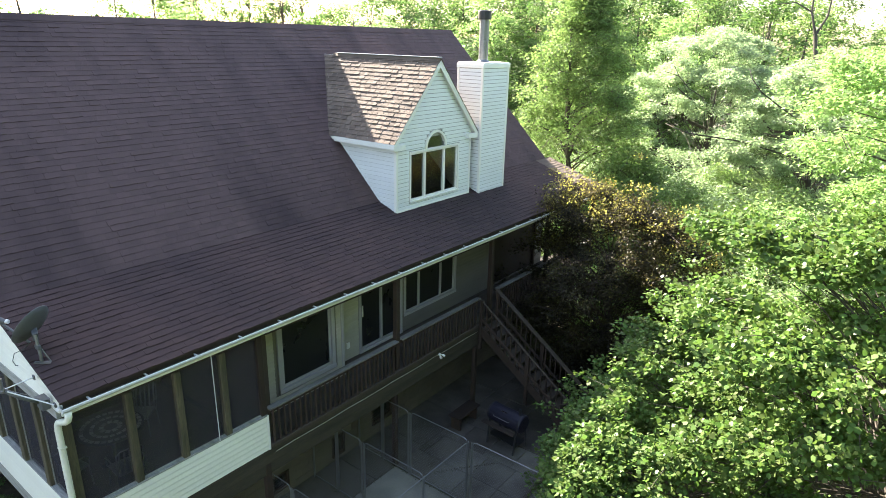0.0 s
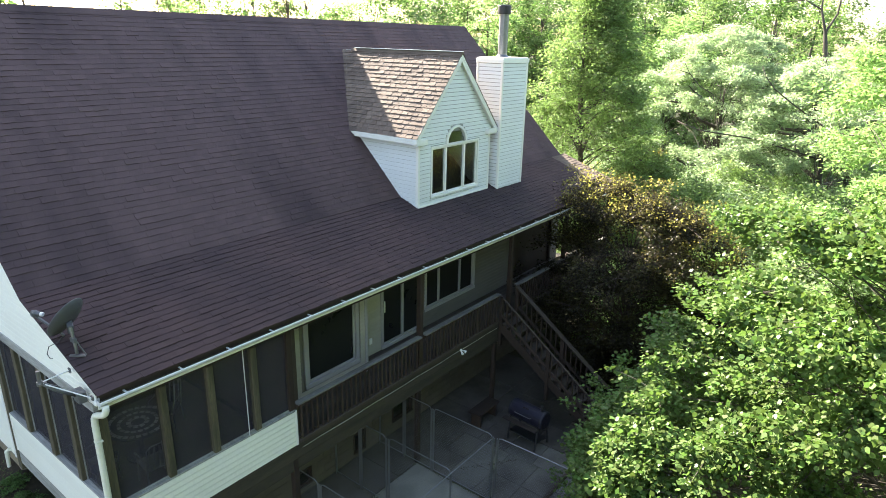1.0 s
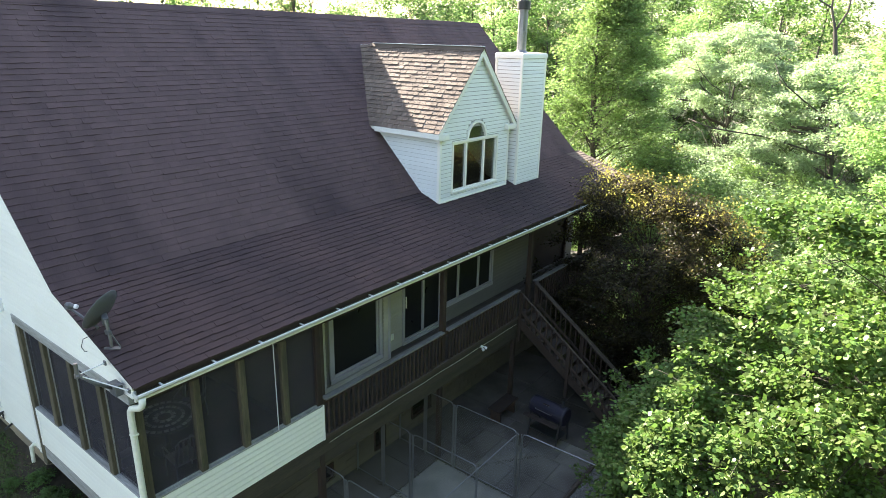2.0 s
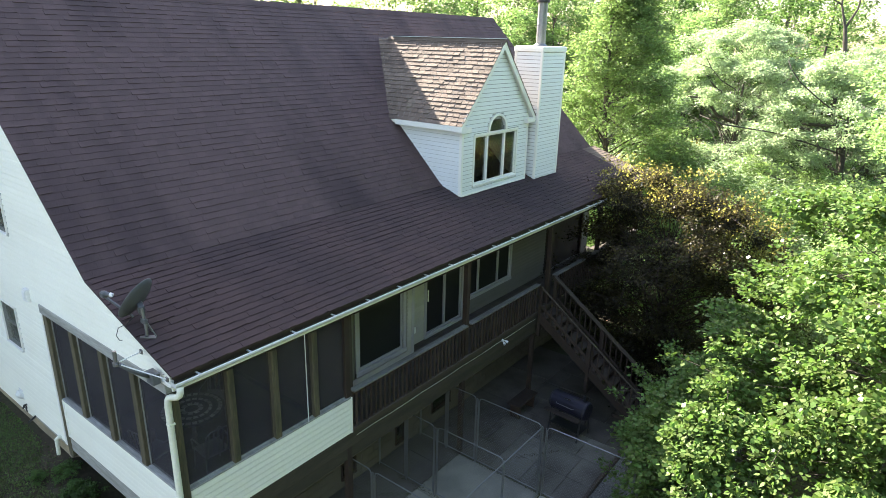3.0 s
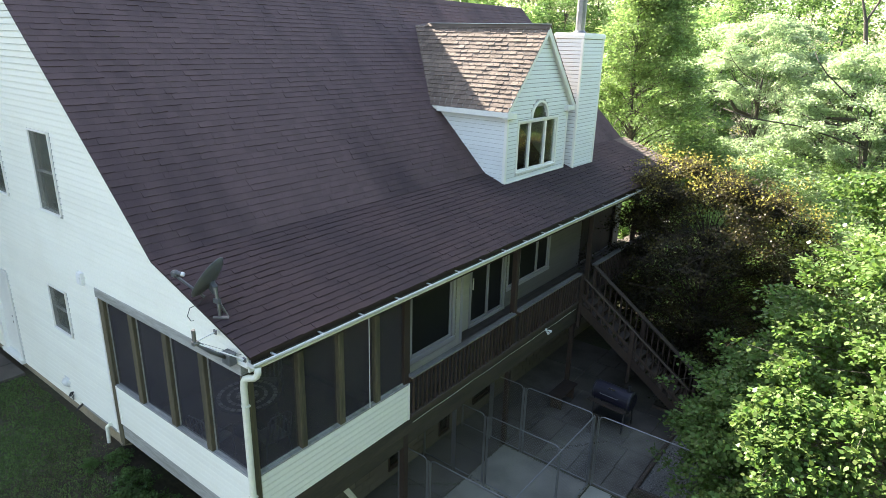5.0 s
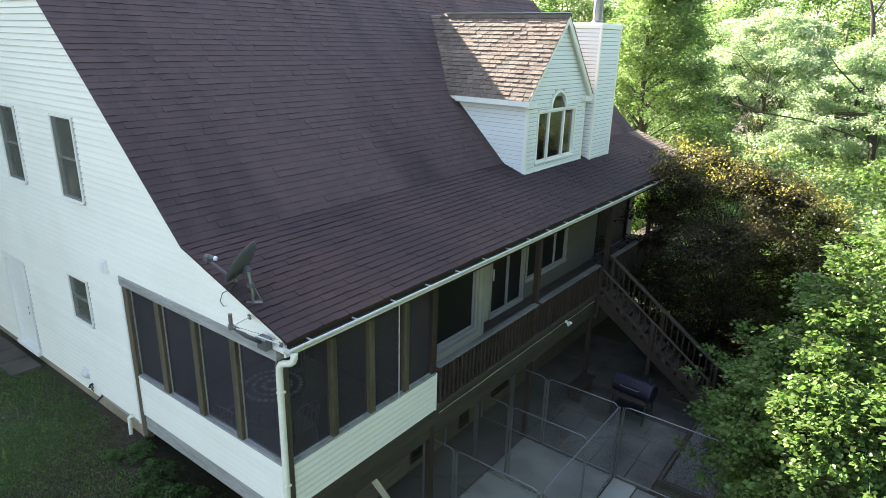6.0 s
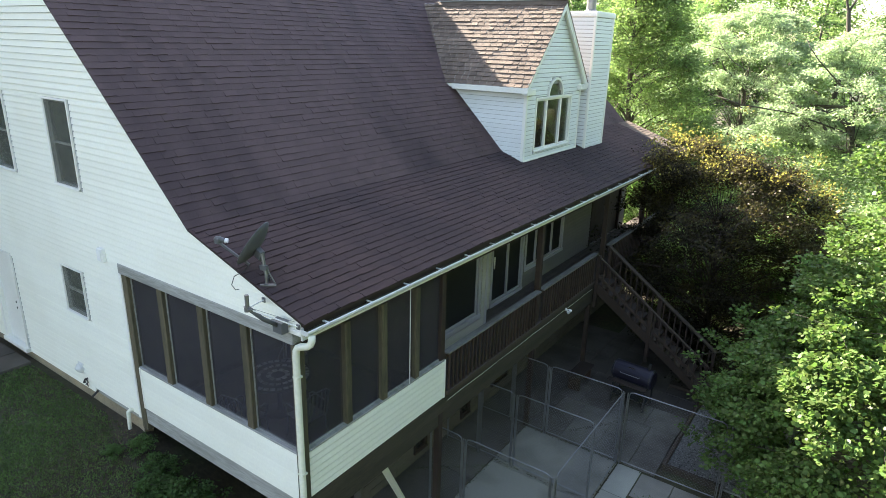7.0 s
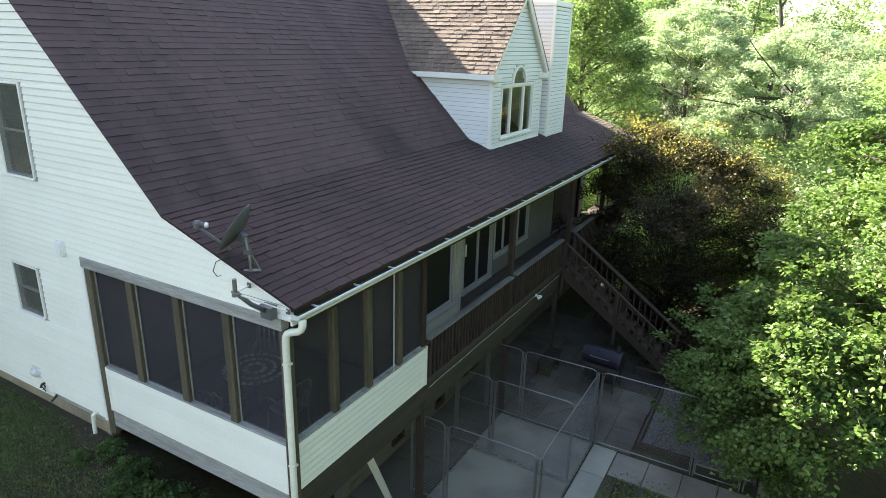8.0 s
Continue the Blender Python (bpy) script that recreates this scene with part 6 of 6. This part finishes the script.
# Out of view to the east, added to cut light on porch and patio.
for x, y in ((9, 14), (8, 22), (12, 8), (12, 19), (10, 30), (9.5, 3), (14, -3), (6.5, 5), (6, 11), (8, -1), (7, 8), (11, 11), (10, -6)):
    spots.append((x, y, wrng.uniform(0.85, 1.0), wrng.choice((0, 1, 3))))
# Unseen tall row added to dim the roof and porch front.
for k in range(9):
    spots.append((14.5 + wrng.uniform(-1, 1), -10 + 4.0 * k, 1.7, (0, 3)[k % 2]))
# Unseen low row added to green the reflections in the dormer glass.
for k in range(8):
    spots.append((7.0 + wrng.uniform(-0.6, 0.6), 3 + 2.6 * k, 0.42, (0, 3)[k % 2]))
for k in range(16):
    spots.append((-64 + 5.4 * k + wrng.uniform(-1, 1), 74 + wrng.uniform(-2, 2), 1.35, (0, 1, 3, 0, 2)[k % 5]))
for k in range(10):
    spots.append((13 + wrng.uniform(-2, 2), -10 + 3.4 * k, 1.35, (0, 3, 1)[k % 3]))
# Unseen rows added to keep sun off the lawn.
for k in range(6):
    spots.append((-26 + wrng.uniform(-1, 1), -14 + 3.6 * k, 0.95, (0, 3)[k % 2]))
    spots.append((-24 + wrng.uniform(-1, 1), -16 + 3.6 * k, 0.9, (3, 0)[k % 2]))
    spots.append((-28.5 + wrng.uniform(-1, 1), -13 + 3.6 * k, 1.0, (0, 3)[k % 2]))
    spots.append((-31 + wrng.uniform(-1, 1), -15 + 3.6 * k, 1.05, (3, 0)[k % 2]))
# The first two are added to block a sun spot on the lawn.
spots += [(-27.0, 4.6, 0.95, 0), (-24.5, 3.7, 0.9, 0), (-62.0, 33.5, 1.35, 0), (-65.5, 37.0, 1.4, 1), (-60.0, 36.8, 1.3, 0), (-57.0, 40.6, 1.35, 0), (-60.5, 43.0, 1.4, 3), (-54.0, 45.0, 1.3, 0)]
for x, y, s, k in spots:
    near = 26 < y < 47 and x > -24
    unseen = x > 10 or (x < -20 and y < 8)
    copy_thing(shade_kinds[k % 2] if unseen else (near_kinds if near else far_kinds)[k], pose(x, y, ground_height(x, y) - 0.2, 0, 0, wrng.uniform(0, 360)) @ Matrix.Scale(s, 4))

# paving before the gable door
path = flat("path", Geo().box((-19.4, 2.0, 2.0), (-17.2, 2.66, 2.26)), SOIL, "dark grey paving before the white door", "path")
for k in range(3):
    part("slab", Geo().box((-19.35 + 0.72 * k, 2.02, 2.2), (-18.65 + 0.72 * k, 2.62, 2.335), 0.01), DARK_CONCRETE, path)

# lawn and weeds beside the gable
lrng = np.random.default_rng(9)


def blades(name, n, x0, x1, y0, y1, size, label, keep=None):
    x, y = lrng.uniform(x0, x1, n), lrng.uniform(y0, y1, n)
    if keep is not None:
        ok = keep(x, y)
        x, y = x[ok], y[ok]
    z = np.array([ground_height(a, b) for a, b in zip(x, y)])
    n = len(x)
    s = size * lrng.uniform(0.5, 1.3, n)
    cen = np.stack([x, y, z + s * 0.3], 1)
    along = np.stack([lrng.normal(0, 0.6, n), lrng.normal(0, 0.6, n), np.ones(n)], 1)
    nor = lrng.normal(0, 1, (n, 3))
    ob = new(name, leaf_cloud(name, GRASS, cen, along, nor, s, "dart"))
    return tagged(ob, label, "grass", kind="stuff")


blades("lawn_grass", 170000, -21, -8.5, -2.6, 2.62, 0.042, "short shaded lawn grass with bare brown patches",
       lambda x, y: np.sin(x * 1.3) * np.cos(y * 1.7 + 1) + lrng.normal(0, 0.5, len(x)) + 0.9 * (y > 2.35 + 0.2 * np.sin(x * 2.1)) < 0.85)
blades("yard_grass", 14000, -6.0, 2.0, 5.0, 9.25, 0.09, "short shaded grass beside the walkway")
DEAD_LEAF = material("dead_leaf", (0.085, 0.058, 0.034), 0.85, grain=3, grain_amt=0.2, vary=0.25, bump=0, piece=0.45, hue=0.02)
n = 1800
lx, ly = lrng.uniform(-17.5, -8.6, n), 2.62 - np.abs(lrng.normal(0, 0.75, n))
cen = np.stack([lx, ly, np.array([ground_height(a, b) for a, b in zip(lx, ly)]) + lrng.uniform(0.012, 0.04, n)], 1)
litter = new("leaf_litter", leaf_cloud("leaf_litter", DEAD_LEAF, cen, lrng.normal(0, 1, (n, 3)) * np.array([1, 1, 0.15]), np.array([0, 0, 1.0]) + lrng.normal(0, 0.35, (n, 3)), lrng.uniform(0.02, 0.05, n), "kite"))
tagged(litter, "brown dead leaves scattered on the grass along the house", "leaves", kind="stuff")
wd = tree("weed_patch", (-11.6, 2.45, ground_height(-11.6, 2.45) - 0.05), 0.6, 0.55, 0.02, "dome", 20, 5, 22, 0.07, LEAF_DARK, "kite", 0.008, "straggly green weeds along the porch rim", 61, bough=0.22, group="weeds along the porch", category="weeds")
for x, y, s in ((-12.3, 2.5, 0.6), (-10.9, 2.5, 0.9), (-10.2, 2.4, 1.0), (-9.5, 2.3, 1.0), (-11.2, 2.2, 0.7), (-12.8, 2.5, 0.5), (-10.5, 1.9, 0.7), (-9.9, 2.0, 0.8), (-12.0, 2.2, 0.7), (-9.1, 2.2, 0.9), (-11.5, 1.8, 0.5), (-9.4, 1.7, 0.6), (-13.0, 2.1, 0.35)):
    copy_thing(wd, pose(x, y, ground_height(x, y) - 0.05, 0, 0, srng.uniform(0, 360)) @ Matrix.Scale(s, 4))
